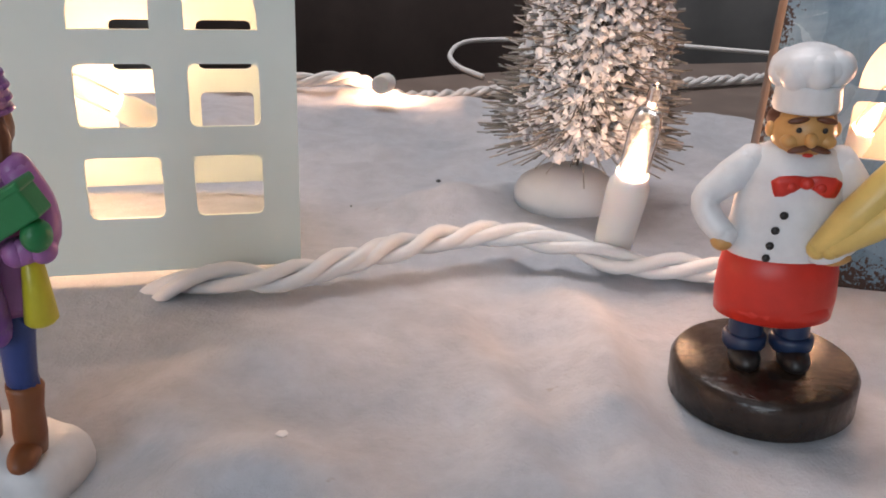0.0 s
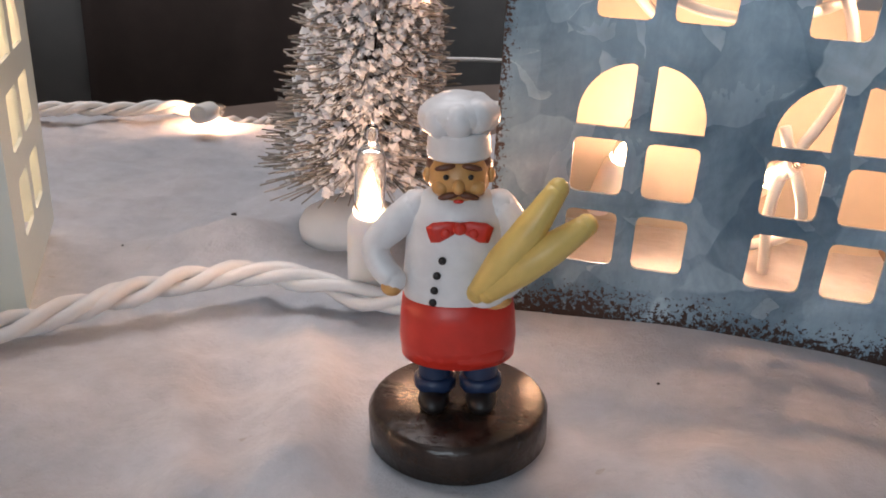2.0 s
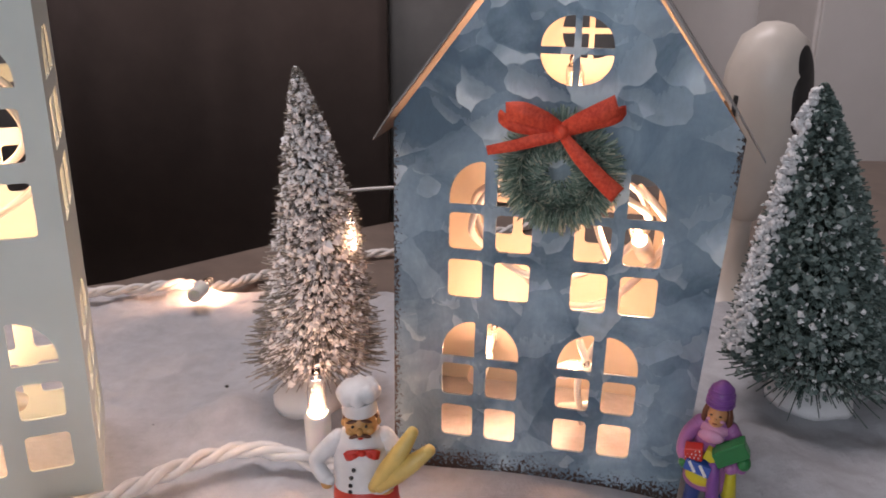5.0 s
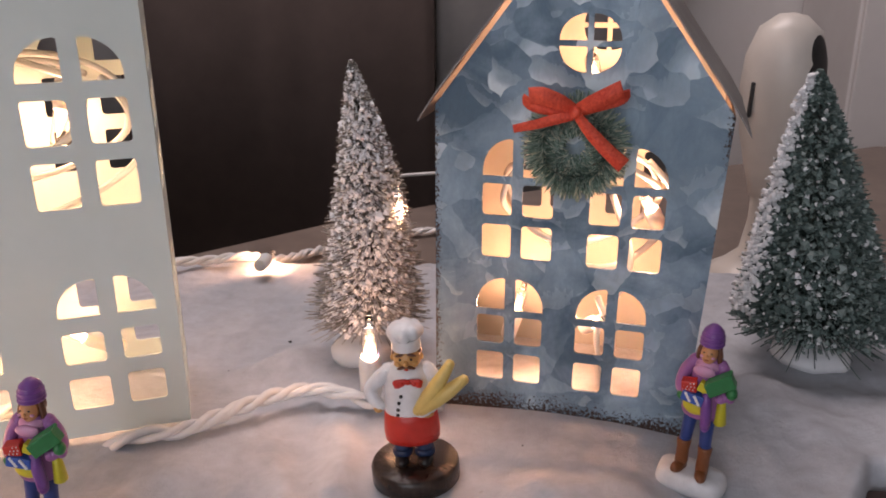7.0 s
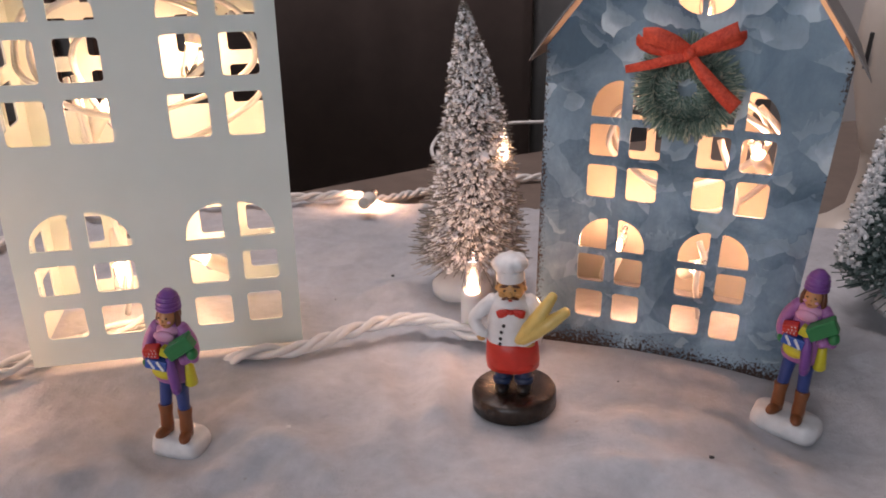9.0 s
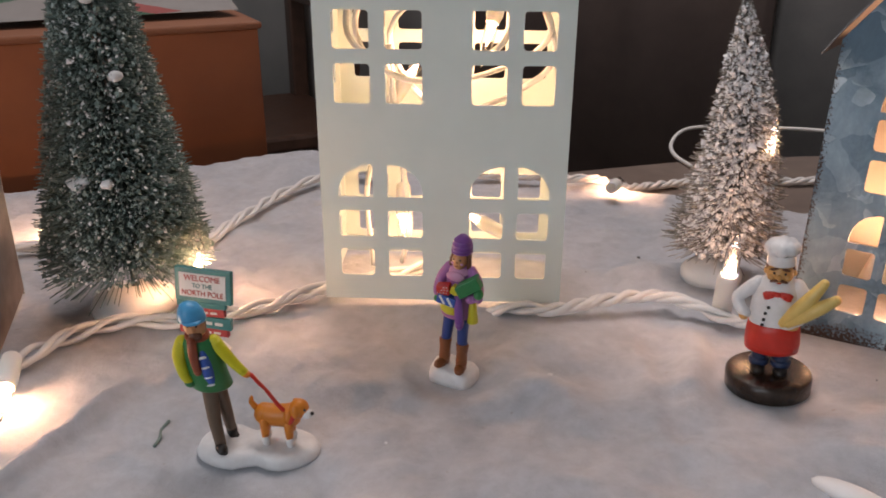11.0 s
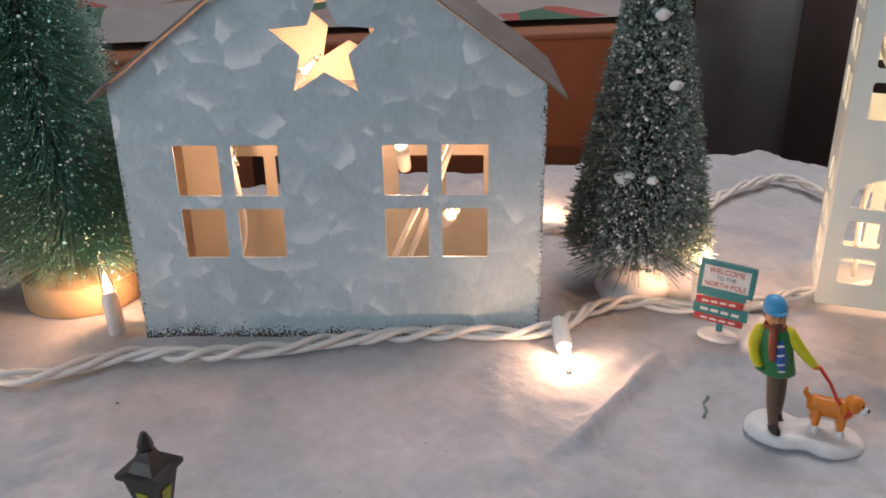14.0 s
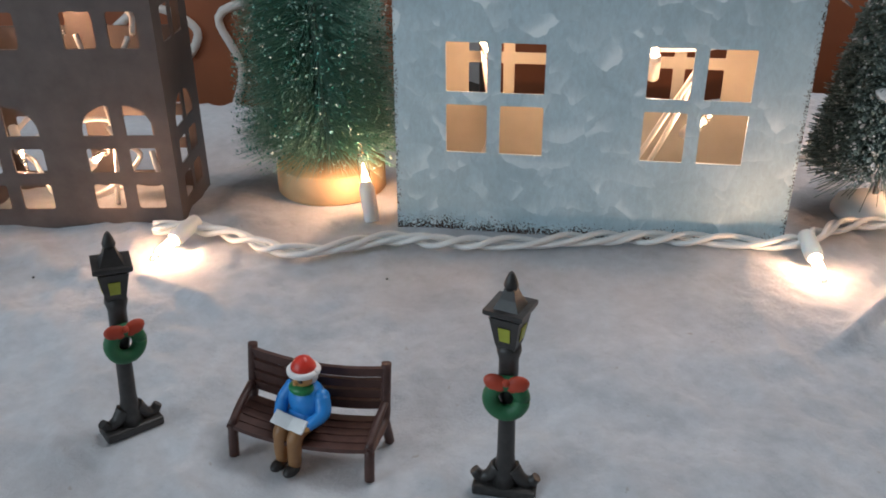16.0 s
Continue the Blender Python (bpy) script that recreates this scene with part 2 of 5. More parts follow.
def tube(path, radius, seg=8, bm=None, mi=0):
    """A round rod along a path; radius may vary point by point."""
    bm = bm or bmesh.new()
    pts = [Vector(p) for p in path]
    radii = radius if isinstance(radius, (list, tuple)) else [radius] * len(pts)
    side = None
    rings = []
    for i, p in enumerate(pts):
        d = (pts[min(i + 1, len(pts) - 1)] - pts[max(i - 1, 0)]).normalized()
        if side is None:
            side = d.orthogonal().normalized()
        side = (side - d * side.dot(d)).normalized()
        up = d.cross(side)
        rings.append([bm.verts.new(p + radii[i] * (math.cos(2 * math.pi * k / seg) * side + math.sin(2 * math.pi * k / seg) * up)) for k in range(seg)])
    for a, b in zip(rings, rings[1:]):
        for k in range(seg):
            f = bm.faces.new((a[k], a[(k + 1) % seg], b[(k + 1) % seg], b[k]))
            f.material_index, f.smooth = mi, True
    for end in (rings[0], rings[-1]):
        bm.faces.new(end).material_index = mi
    return bm


def spline(points, step=0.004):
    """Points along a smooth curve (Catmull-Rom) through the given ones."""
    p = [Vector(q) for q in points]
    p = [2 * p[0] - p[1], *p, 2 * p[-1] - p[-2]]
    out = []
    for a, b, c, d in zip(p, p[1:], p[2:], p[3:]):
        n = max(2, round((c - b).length / step))
        for k in range(n):
            t = k / n
            out.append(0.5 * (2 * b + (c - a) * t + (2 * a - 5 * b + 4 * c - d) * t * t + (3 * b - a - 3 * c + d) * t**3))
    return out + [p[-2]]


def ball(bm, m, mi=0, u=12, v=8):
    g = bmesh.ops.create_uvsphere(bm, u_segments=u, v_segments=v, radius=1, matrix=m)
    for f in {f for w in g["verts"] for f in w.link_faces}:
        f.material_index, f.smooth = mi, True
    return bm


def scaled(x, y, z, sx, sy, sz, rx=0, ry=0, rz=0):
    return pose(x, y, z, rx, ry, rz) @ Matrix.Diagonal((sx, sy, sz, 1))


def sheet(outline, holes, thick, bm=None, mi=0):
    """A flat sheet in the x-z plane with openings cut right through; its front lies at y = 0."""
    bm = bm or bmesh.new()
    edges = []
    for loop in (outline, *holes):
        vs = [bm.verts.new((x, 0, z)) for x, z in loop]
        edges += [bm.edges.new((a, b)) for a, b in zip(vs, vs[1:] + vs[:1])]
    g = bmesh.ops.triangle_fill(bm, use_beauty=True, use_dissolve=False, edges=edges)
    faces = [f for f in g["geom"] if isinstance(f, bmesh.types.BMFace)]
    e = bmesh.ops.extrude_face_region(bm, geom=faces)
    bmesh.ops.translate(bm, vec=(0, thick, 0), verts=[v for v in e["geom"] if isinstance(v, bmesh.types.BMVert)])
    for f in bm.faces:
        f.material_index = mi
    return bm


def pane_hole(x0, x1, z0, z1, r=0.0015):
    out = []
    for cx, cz, a0 in ((x1 - r, z1 - r, 0), (x0 + r, z1 - r, 90), (x0 + r, z0 + r, 180), (x1 - r, z0 + r, 270)):
        out += [(cx + r * math.cos(radians(a0 + a)), cz + r * math.sin(radians(a0 + a))) for a in (0, 45, 90)]
    return out


def arch_hole(x_in, x_out, z0, z1):
    """Half of a round arch: upright at x_in, curved down to x_out."""
    w, h = x_out - x_in, z1 - z0 - 0.002
    arc = [(x_in + w * math.sin(radians(a)), z0 + 0.002 + h * math.cos(radians(a))) for a in range(5, 91, 10)]
    return [(x_in, z0), (x_in, z1 - 0.0005), *arc, (x_out, z0)]


def arched_window(x0, xa, xb, x1, rows, arch):
    """Openings of one arched window: two columns of panes under two arch halves."""
    out = [arch_hole(xa, x0, *arch), arch_hole(xb, x1, *arch)]
    for z0, z1 in rows:
        out += [pane_hole(x0, xa, z0, z1), pane_hole(xb, x1, z0, z1)]
    return out


# ---- the table, the snow cloth and the room ----
def ramp01(t):
    t = min(1.0, max(0.0, t))
    return t * t * (3 - 2 * t)


SNOW_SWELLS = [  # hollows and swells of the cloth: centre, height, spread
    (-0.25, -0.23, -0.0085, 0.0125),
    (0.035, 0.183, -0.0034, 0.0036),
    (-0.107, 0.020, -0.0085, 0.0045),
    (-0.060, 0.128, -0.0045, 0.0016),
    (0.181, 0.174, -0.0060, 0.0008),
    (-0.020, 0.315, -0.0060, 0.0040),
    (-0.090, 0.215, 0.0020, 0.0016),
    (0.125, 0.240, 0.0034, 0.0026),
    (-0.245, 0.035, 0.0028, 0.0020),
]


def snow_height(x, y):
    """The cloth's height: soft billows, and a hollow towards the bench."""
    z = 0.0
    for cx, cy, depth, spread in SNOW_SWELLS:
        z += depth * math.exp(-((x - cx) ** 2 + (y - cy) ** 2) / spread)
    return z


FEET = [(0.063, 0.1805, 0.020), (-0.0615, 0.131, 0.017), (0.170, 0.1845, 0.017), (-0.107, 0.053, 0.024), (-0.1685, 0.099, 0.012), (-0.202, -0.182, 0.012), (-0.3085, -0.2645, 0.012), (-0.258, -0.2165, 0.028), (0.0205, 0.284, 0.018), (0.25, 0.292, 0.02), (-0.2245, 0.118, 0.021), (-0.447, -0.098, 0.034), (-0.09, 0.20, 0.055), (0.12, 0.25, 0.055), (-0.31, -0.02, 0.09)]  # where things stand
RIDGES = [  # creases pressed up in the cloth: two ends, height, half width
    ((-0.1715, -0.018), (-0.1795, 0.066), 0.0036, 0.0027),
    ((-0.2295, -0.001), (-0.175, -0.050), 0.0012, 0.005),
    ((0.03, 0.12), (0.00, 0.20), 0.0022, 0.006),
    ((0.085, 0.165), (0.17, 0.125), 0.0018, 0.007),
    ((0.09, 0.145), (0.19, 0.105), 0.0016, 0.008),
    ((-0.02, 0.13), (-0.11, 0.10), 0.0022, 0.010),
    ((-0.10, 0.14), (-0.03, 0.175), 0.0020, 0.009),
    ((0.02, 0.30), (-0.03, 0.26), 0.0030, 0.010),
    ((0.21, 0.26), (0.245, 0.18), 0.0030, 0.012),
    ((-0.415, -0.22), (-0.36, -0.205), 0.0020, 0.005),
    ((0.025, 0.215), (0.034, 0.180), 0.0034, 0.007),
    ((0.034, 0.180), (0.036, 0.140), 0.0028, 0.008),
    ((-0.051, 0.143), (-0.040, 0.176), 0.0030, 0.009),
    ((-0.040, 0.176), (0.021, 0.177), 0.0016, 0.010),
    ((-0.179, 0.056), (-0.170, -0.011), 0.0012, 0.004),
    ((-0.090, 0.027), (-0.040, 0.040), 0.0022, 0.006),
    ((0.090, 0.169), (0.156, 0.175), 0.0026, 0.009),
    ((0.095, 0.139), (0.155, 0.145), 0.0020, 0.008),
    ((-0.050, 0.154), (0.001, 0.121), 0.0024, 0.009),
    ((-0.115, 0.151), (-0.071, 0.113), 0.0022, 0.008),
    ((-0.250, 0.045), (-0.226, -0.004), 0.0014, 0.004),
]


def snow_relief(x, y):
    z = snow_height(x, y)
    calm = 1.0
    for fx, fy, fr in FEET:
        q = math.hypot(x - fx, y - fy) / fr
        if q < 1.6:
            calm = min(calm, 0.15 + 0.85 * ramp01((q - 0.9) / 0.7))
    z += calm * 0.0030 * (noise.noise((x * 20, y * 20, 0.3)) + 0.75 * noise.noise((x * 48, y * 48, 1.7)) + 0.42 * noise.noise((x * 105, y * 105, 4.1)) + 0.2 * noise.noise((x * 230, y * 230, 6.1)))
    wob = 0.003 * noise.noise((x * 40, y * 40, 9.0))
    for (ax, ay), (bx, by), h, w in RIDGES:
        dx, dy = bx - ax, by - ay
        t = ((x - ax) * dx + (y - ay) * dy) / (dx * dx + dy * dy)
        d = math.hypot(x - ax - min(1, max(0, t)) * dx, y - ay - min(1, max(0, t)) * dy)
        d += wob * w / 0.008
        if d < 3 * w:
            z += 1.5 * calm * h * math.exp(-(d / w) ** 2) * ramp01(1 - abs(t - 0.5) * 1.4 + 0.3)
    return z - 0.001


REAR = Vector((-0.795, 0.607))  # out over the table's rear left edge
REAR_AT = Vector((-0.302, 0.396))


def snow_cloth():
    xs = np.concatenate([np.linspace(-1.0, -0.51, 40), np.linspace(-0.50, 0.30, 360), np.linspace(0.31, 0.62, 26)])
    ys = np.concatenate([np.linspace(-0.62, -0.31, 26), np.linspace(-0.30, 0.50, 360)])
    nx, ny = len(xs), len(ys)
    verts = []
    for y in ys:
        for x in xs:
            p = Vector((x, y))
            z = snow_relief(x, y)
            back = 0.405 + 0.012 * noise.noise((x * 9, 0, 5.0)) + 0.004 * noise.noise((x * 40, 0, 8.0))
            if p.y > back:
                z = min(z, 0.001) - min(0.018, (p.y - back) * 1.5)
                p.y = back + min(0.003, p.y - back)
            corner = min((x - 0.223) * 0.866 - (y - 0.167) * 0.5, (0.203 - y) + 0.004 * noise.noise((x * 60, 3, 0)))
            if corner > 0:
                z -= min(0.030, corner * 4)
            d = (p - REAR_AT).dot(REAR) + 0.006 * noise.noise((x * 7, y * 7, 2.0))
            if d > 0:
                p -= REAR * d * 0.9
                z -= min(0.16, d * 0.9)
            verts.append((p.x, p.y, z))
    faces = [(j * nx + i, j * nx + i + 1, (j + 1) * nx + i + 1, (j + 1) * nx + i) for j in range(ny - 1) for i in range(nx - 1)]
    return solo("snow_cloth", (verts, [], faces), MAT["felt"], Matrix(), "rumpled white felt snow cloth spread over the table", "cloth", smooth=True)


snow_cloth()


def table():
    t = thing("table", pose(0, 0, 0), "dark brown wooden table under the snow cloth", "table")
    a = REAR_AT - REAR * 0.012
    along = Vector((0.607, 0.795))
    edge = [a - along * 1.3, a - along * 0.02, Vector((-0.20, 0.43)), Vector((-0.14, 0.462)), Vector((-0.05, 0.545)), Vector((0.05, 0.615)), Vector((0.5, 0.85)), Vector((0.9, 0.85)), Vector((0.9, -0.7)), Vector((-0.9, -0.75))]
    bm = bmesh.new()
    f = bm.faces.new([bm.verts.new((p.x, p.y, -0.020)) for p in edge])
    e = bmesh.ops.extrude_face_region(bm, geom=[f])
    bmesh.ops.translate(bm, vec=(0, 0, -0.03), verts=[v for v in e["geom"] if isinstance(v, bmesh.types.BMVert)])
    part("tabletop", bm, MAT["table"], t)
    for x, y in ((-0.7, -0.55), (0.75, -0.6), (0.75, 0.7), (-0.3, 0.2)):
        part("leg", cube(x - 0.03, x + 0.03, y - 0.03, y + 0.03, -0.75, -0.05, 0.004), MAT["table"], t)


table()


def wall(name, bm, mat, label):
    return solo(name, bm, mat, Matrix(), label, kind="structure")


wall("floor", cube(-3.0, 2.4, -2.4, 2.0, -0.85, -0.75), MAT["floor"], "dark floor of the dim room")
wall("ceiling", cube(-3.0, 2.4, -2.4, 2.0, 1.65, 1.75), MAT["ceiling"], "plain white ceiling")
wall("wall_north", cube(-3.0, 2.4, 1.9, 2.0, -0.75, 1.65), MAT["wall"], "pale painted wall behind the table")
south = bmesh.new()
for x0, x1, z0, z1 in ((-3.0, -1.25, -0.75, 1.65), (0.15, 2.4, -0.75, 1.65), (-1.25, 0.15, -0.75, 0.14), (-1.25, 0.15, 1.30, 1.65)):
    box(south, x0, x1, -2.4, -2.3, z0, z1)
wall("wall_south", south, MAT["wall"], "plain painted wall with an added window in it")
# unseen window, added as a frame for the fill lamp behind the camera
window = thing("added_window_1", pose(-0.55, -2.36, 0.14), "unseen white framed window added round the front fill lamp", "window", kind="structure")
for x in (-0.70, -0.02, 0.66):
    part("frame_post", cube(x, x + 0.04, 0, 0.03, 0, 1.16, 0.003), MAT["ceiling"], window)
for z in (0.0, 1.12):
    part("frame_rail", cube(-0.66, 0.66, 0.002, 0.028, z, z + 0.04, 0.003), MAT["ceiling"], window)
part("pane", cube(-0.66, 0.66, 0.012, 0.016, 0.04, 1.12), MAT["glass"], window)
wall("wall_west", cube(-3.0, -2.9, -2.3, 1.9, -0.75, 1.65), MAT["wall"], "plain painted wall")
wall("wall_east", cube(2.3, 2.4, -2.3, 1.9, -0.75, 1.65), MAT["wall"], "plain painted wall")


def curtain(name, x0, x1, y, z0, z1, folds, depth, mat, label):
    """A hanging cloth with upright folds."""
    n = max(24, folds * 8)
    bm = bmesh.new()
    rows = []
    for z in (z0, z1):
        rows.append([bm.verts.new((x0 + (x1 - x0) * k / n, y + depth * math.sin(2 * math.pi * folds * k / n + 0.8 * math.sin(k * 0.37)), z)) for k in range(n + 1)])
    for k in range(n):
        bm.faces.new((rows[0][k], rows[0][k + 1], rows[1][k + 1], rows[1][k]))
    e = bmesh.ops.extrude_face_region(bm, geom=bm.faces[:])
    bmesh.ops.translate(bm, vec=(0, 0.006, 0), verts=[v for v in e["geom"] if isinstance(v, bmesh.types.BMVert)])
    return solo(name, bm, mat, Matrix(), label, "curtain", smooth=True)


# black sheet added in place of the dark doorway behind the table
curtain("dark_backdrop", -0.73, -0.066, 1.62, -0.745, 1.6, 4, 0.005, MAT["black"], "black sheet in place of the dark doorway behind the table")
curtain("grey_backdrop", -0.066, 0.42, 1.66, -0.745, 1.6, 3, 0.005, MAT["grey"], "grey curtain hanging beside the black sheet")
# flat sheet added in place of the wall, its dimness put into the grey
curtain("grey_backdrop", -1.60, -0.73, 1.66, -0.745, 1.6, 2, 0.003, speckled("dim_wall_grey", (0.36, 0.355, 0.34), (0.44, 0.43, 0.41), 10, 0.9), "pale grey sheet in place of the dim wall")


# ---- houses ----
def house_frame(p, d, z, lean=0.0):
    """A house's own axes: x along its front, y into it, z up."""
    return Matrix.Translation((*p, z)) @ Matrix.Rotation(math.atan2(d[1], d[0]), 4, "Z") @ Matrix.Rotation(radians(lean), 4, "Y")


TALL_ROWS = (((0.013, 0.027), (0.0335, 0.047)), (0.054, 0.070)), (((0.099, 0.117), (0.1235, 0.1405)), (0.147, 0.163))


def tall_house(name, m, outer, label, depth):
    """A tall townhouse lantern: four storeys of arched openings on every side."""
    t = thing(name, m, label, "house lantern", "village houses")
    w, h = 0.1165, 0.212
    holes = []
    for rows, arch in TALL_ROWS:
        holes += arched_window(0.0085, 0.0250, 0.0320, 0.0487, rows, arch) + arched_window(0.0712, 0.0870, 0.0938, 0.1085, rows, arch)
    gable = [(0, 0), (w, 0), (w, h), (w * 0.5, h + 0.055), (0, h)]
    th = 0.0009
    for nm, at in (("front_wall", pose(0, 0, 0)), ("back_wall", pose(0, depth - th, 0))):
        part(nm, sheet(gable, holes, th), [outer], t, at=at)
    side = []
    for rows, arch in TALL_ROWS:
        side += arched_window(depth * 0.22, depth * 0.46, depth * 0.54, depth * 0.78, rows, arch)
    inner = [(th, 0.0), (depth - th, 0.0), (depth - th, h), (th, h)]
    part("side_wall", sheet(inner, side, th), [outer], t, at=pose(th, 0, 0, 0, 0, 90))
    part("side_wall", sheet(inner, side, th), [outer], t, at=pose(w, 0, 0, 0, 0, 90))
    for s in (-1, 1):
        a = math.atan2(0.055, w / 2)
        L = math.hypot(0.055, w / 2) + 0.006
        part("roof_panel", cube(-L, 0, -0.005, depth + 0.005, 0.0, th), [outer], t, at=Matrix.Translation((w / 2, 0, h + 0.056)) @ Matrix.Rotation(-a, 4, "Y") if s < 0 else Matrix.Translation((w / 2, 0, h + 0.056)) @ Matrix.Rotation(a, 4, "Y") @ Matrix.Translation((L, 0, 0)))
    return t


W_AT = house_frame((-0.1460, 0.1620), (0.925, 0.380), 0.0021)
tall_house("white_house", W_AT, MAT["white_metal"], "tall cream-white metal townhouse lantern with lit arched windows", 0.062)
D_DIR = (0.621, 0.784)
D_AT = house_frame((-0.457 - 0.118 * D_DIR[0], -0.180 - 0.118 * D_DIR[1]), D_DIR, -0.005)
tall_house("bronze_house", D_AT, MAT["bronze"], "tall dark bronze metal townhouse lantern with lit windows", 0.058)


def gabled_house(name, m, wall_mat, w0, w1, eave, apex, apex_x, holes, back_holes, depth, over, label, lift=0.0030):
    """A gabled sheet-metal lantern with a bent roof of two panels."""
    t = thing(name, m, label, "house lantern", "village houses")
    th = 0.0009
    gable = [(0, -0.003), (w0, -0.003), (w1, eave), (apex_x, apex), (0.001, eave)]
    part("front_wall", sheet(gable, holes, th), [wall_mat], t)
    part("back_wall", sheet(gable, back_holes, th), [MAT["inner_metal"]], t, at=pose(0, depth, 0))
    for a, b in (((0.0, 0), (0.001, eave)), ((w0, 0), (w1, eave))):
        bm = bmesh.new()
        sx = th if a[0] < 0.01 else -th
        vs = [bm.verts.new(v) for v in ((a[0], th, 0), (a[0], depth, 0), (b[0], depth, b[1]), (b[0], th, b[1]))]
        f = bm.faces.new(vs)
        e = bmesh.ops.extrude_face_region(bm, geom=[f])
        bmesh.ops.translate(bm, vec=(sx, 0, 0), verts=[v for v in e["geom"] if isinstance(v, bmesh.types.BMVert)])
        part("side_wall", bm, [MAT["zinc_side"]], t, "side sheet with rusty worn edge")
    for ex in (0.001, w1):
        run, rise = ex - apex_x, eave - apex
        k = 1 + over / math.hypot(run, rise)
        bm = bmesh.new()
        nl, nd = 10, 4
        grid = []
        for i in range(nl + 1):
            s = k * i / nl
            droop = 0.004 * max(0.0, s - 1.0) * 3
            grid.append([bm.verts.new((apex_x + run * s, -0.0045 + (depth + 0.010) * j / nd, apex + lift + rise * s - droop)) for j in range(nd + 1)])
        for i in range(nl):
            for j in range(nd):
                bm.faces.new((grid[i][j], grid[i + 1][j], grid[i + 1][j + 1], grid[i][j + 1]))
        e = bmesh.ops.extrude_face_region(bm, geom=bm.faces[:])
        bmesh.ops.translate(bm, vec=(0, 0, 0.001), verts=[v for v in e["geom"] if isinstance(v, bmesh.types.BMVert)])
        part("roof_panel", bm, [MAT["zinc_roof"]], t, "dull bent zinc roof sheet")
    return t


# the blue-grey house: two storeys of arched openings and a round one in the gable
m_holes = []
for x0, lift in ((0.0188, 0.0), (0.0615, -0.0005)):
    m_holes += arched_window(x0, x0 + 0.0121, x0 + 0.0166, x0 + 0.0284, ((0.0138 + lift, 0.0270 + lift), (0.0313 + lift, 0.0443 + lift)), (0.0472 + lift, 0.0617 + lift))
for x0, lift in ((0.0206, 0.0), (0.0640, -0.001)):
    m_holes += arched_window(x0, x0 + 0.0122, x0 + 0.0165, x0 + 0.0290, ((0.0710 + lift, 0.0854 + lift), (0.0892 + lift, 0.1027 + lift)), (0.1058 + lift, 0.1213 + lift))
# the sheet widens upwards, and its openings with it
m_holes = [[(x * (0.985 + 0.22 * z), z) for x, z in hole] for hole in m_holes]
for qx in (-1, 1):
    for qz in (-1, 1):
        m_holes.append([(0.0615 + qx * 0.0011, 0.1588 + qz * 0.0011)] + [(0.0615 + qx * (0.0011 + 0.0105 * math.cos(radians(a))), 0.1588 + qz * (0.0011 + 0.0098 * math.sin(radians(a)))) for a in range(0, 91, 10)])
M_AT = house_frame((0.0660, 0.2340), (0.9805, -0.1965), 0.0012)
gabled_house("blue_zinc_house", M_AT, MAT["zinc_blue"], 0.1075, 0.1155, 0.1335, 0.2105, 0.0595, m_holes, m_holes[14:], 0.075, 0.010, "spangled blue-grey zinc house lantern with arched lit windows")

# the pale house: two square four-pane windows and a star in the gable
g_holes = []
for x0 in (0.0268, 0.1235):
    for a, b in ((0.0, 0.0205), (0.027, 0.0485)):
        for z0, z1 in ((0.0415, 0.0665), (0.0730, 0.0975)):
            g_holes.append(pane_hole(x0 + a, x0 + b, z0, z1, 0.0006))
star = []
for k in range(10):
    r = 0.0245 if k % 2 == 0 else 0.0112
    star.append((0.0995 + r * math.sin(math.pi * k / 5), 0.1418 + r * math.cos(math.pi * k / 5)))
g_holes_front = g_holes + [star]
G_AT = house_frame((-0.3818, -0.0927), (0.7419, 0.6705), 0.0008)
gabled_house("pale_zinc_house", G_AT, MAT["zinc_pale"], 0.198, 0.198, 0.1245, 0.197, 0.0995, g_holes_front, g_holes + [star], 0.085, 0.011, "pale zinc house lantern with a star cut in its gable", 0.0012)


# ---- string lights ----
def strand(name, points, n, radius, turn, pitch, label):
    """A bunch of n white wires twisted round one another along a path."""
    t = thing(name, Matrix(), label, "light cord", "light cords")
    path = spline(points, 0.0035)
    for k in range(n):
        out = []
        run = 0.0
        for i, p in enumerate(path):
            d = (path[min(i + 1, len(path) - 1)] - path[max(i - 1, 0)]).normalized()
            run += (p - path[max(i - 1, 0)]).length
            s = d.cross(Vector((0, 0, 1))).normalized()
            u = s.cross(d)
            a = 2 * math.pi * (k / n + run / pitch) + 0.7 * math.sin(run * 60 + k)
            out.append(p + turn * (math.cos(a) * s + math.sin(a) * u * 0.8))
        part("wire", tube(out, radius, 7), MAT["cord"], t, smooth=True)
    return t


def gz(x, y, lift=0.0):
    return (x, y, snow_height(x, y) + lift)


H = 0.0042
strand("light_cord", [gz(-0.090, 0.200, H - 0.014), gz(-0.080, 0.1950, H - 0.012), gz(-0.070, 0.1910, H - 0.0085), gz(-0.061, 0.1890, H - 0.0032), gz(-0.05, 0.1915, H), gz(-0.039, 0.195, H), gz(-0.023, 0.211, H + 0.001), gz(-0.005, 0.227, H + 0.002), gz(0.013, 0.233, H + 0.002), gz(0.037, 0.227, H), gz(0.055, 0.226, H), gz(0.070, 0.224, H)], 3, 0.0017, 0.0023, 0.034, "twisted white light cord lying on the snow cloth")
strand("light_cord", [gz(-0.19, 0.36, H), gz(-0.124, 0.385, H), gz(-0.097, 0.393, H), gz(-0.075, 0.402, H), (-0.060, 0.435, -0.010), (-0.037, 0.475, -0.016), (0.0, 0.505, -0.016), (0.05, 0.525, -0.016), (0.10, 0.56, -0.016), (0.16, 0.60, -0.016)], 3, 0.0017, 0.0022, 0.034, "twisted white light cord behind the frosted tree")
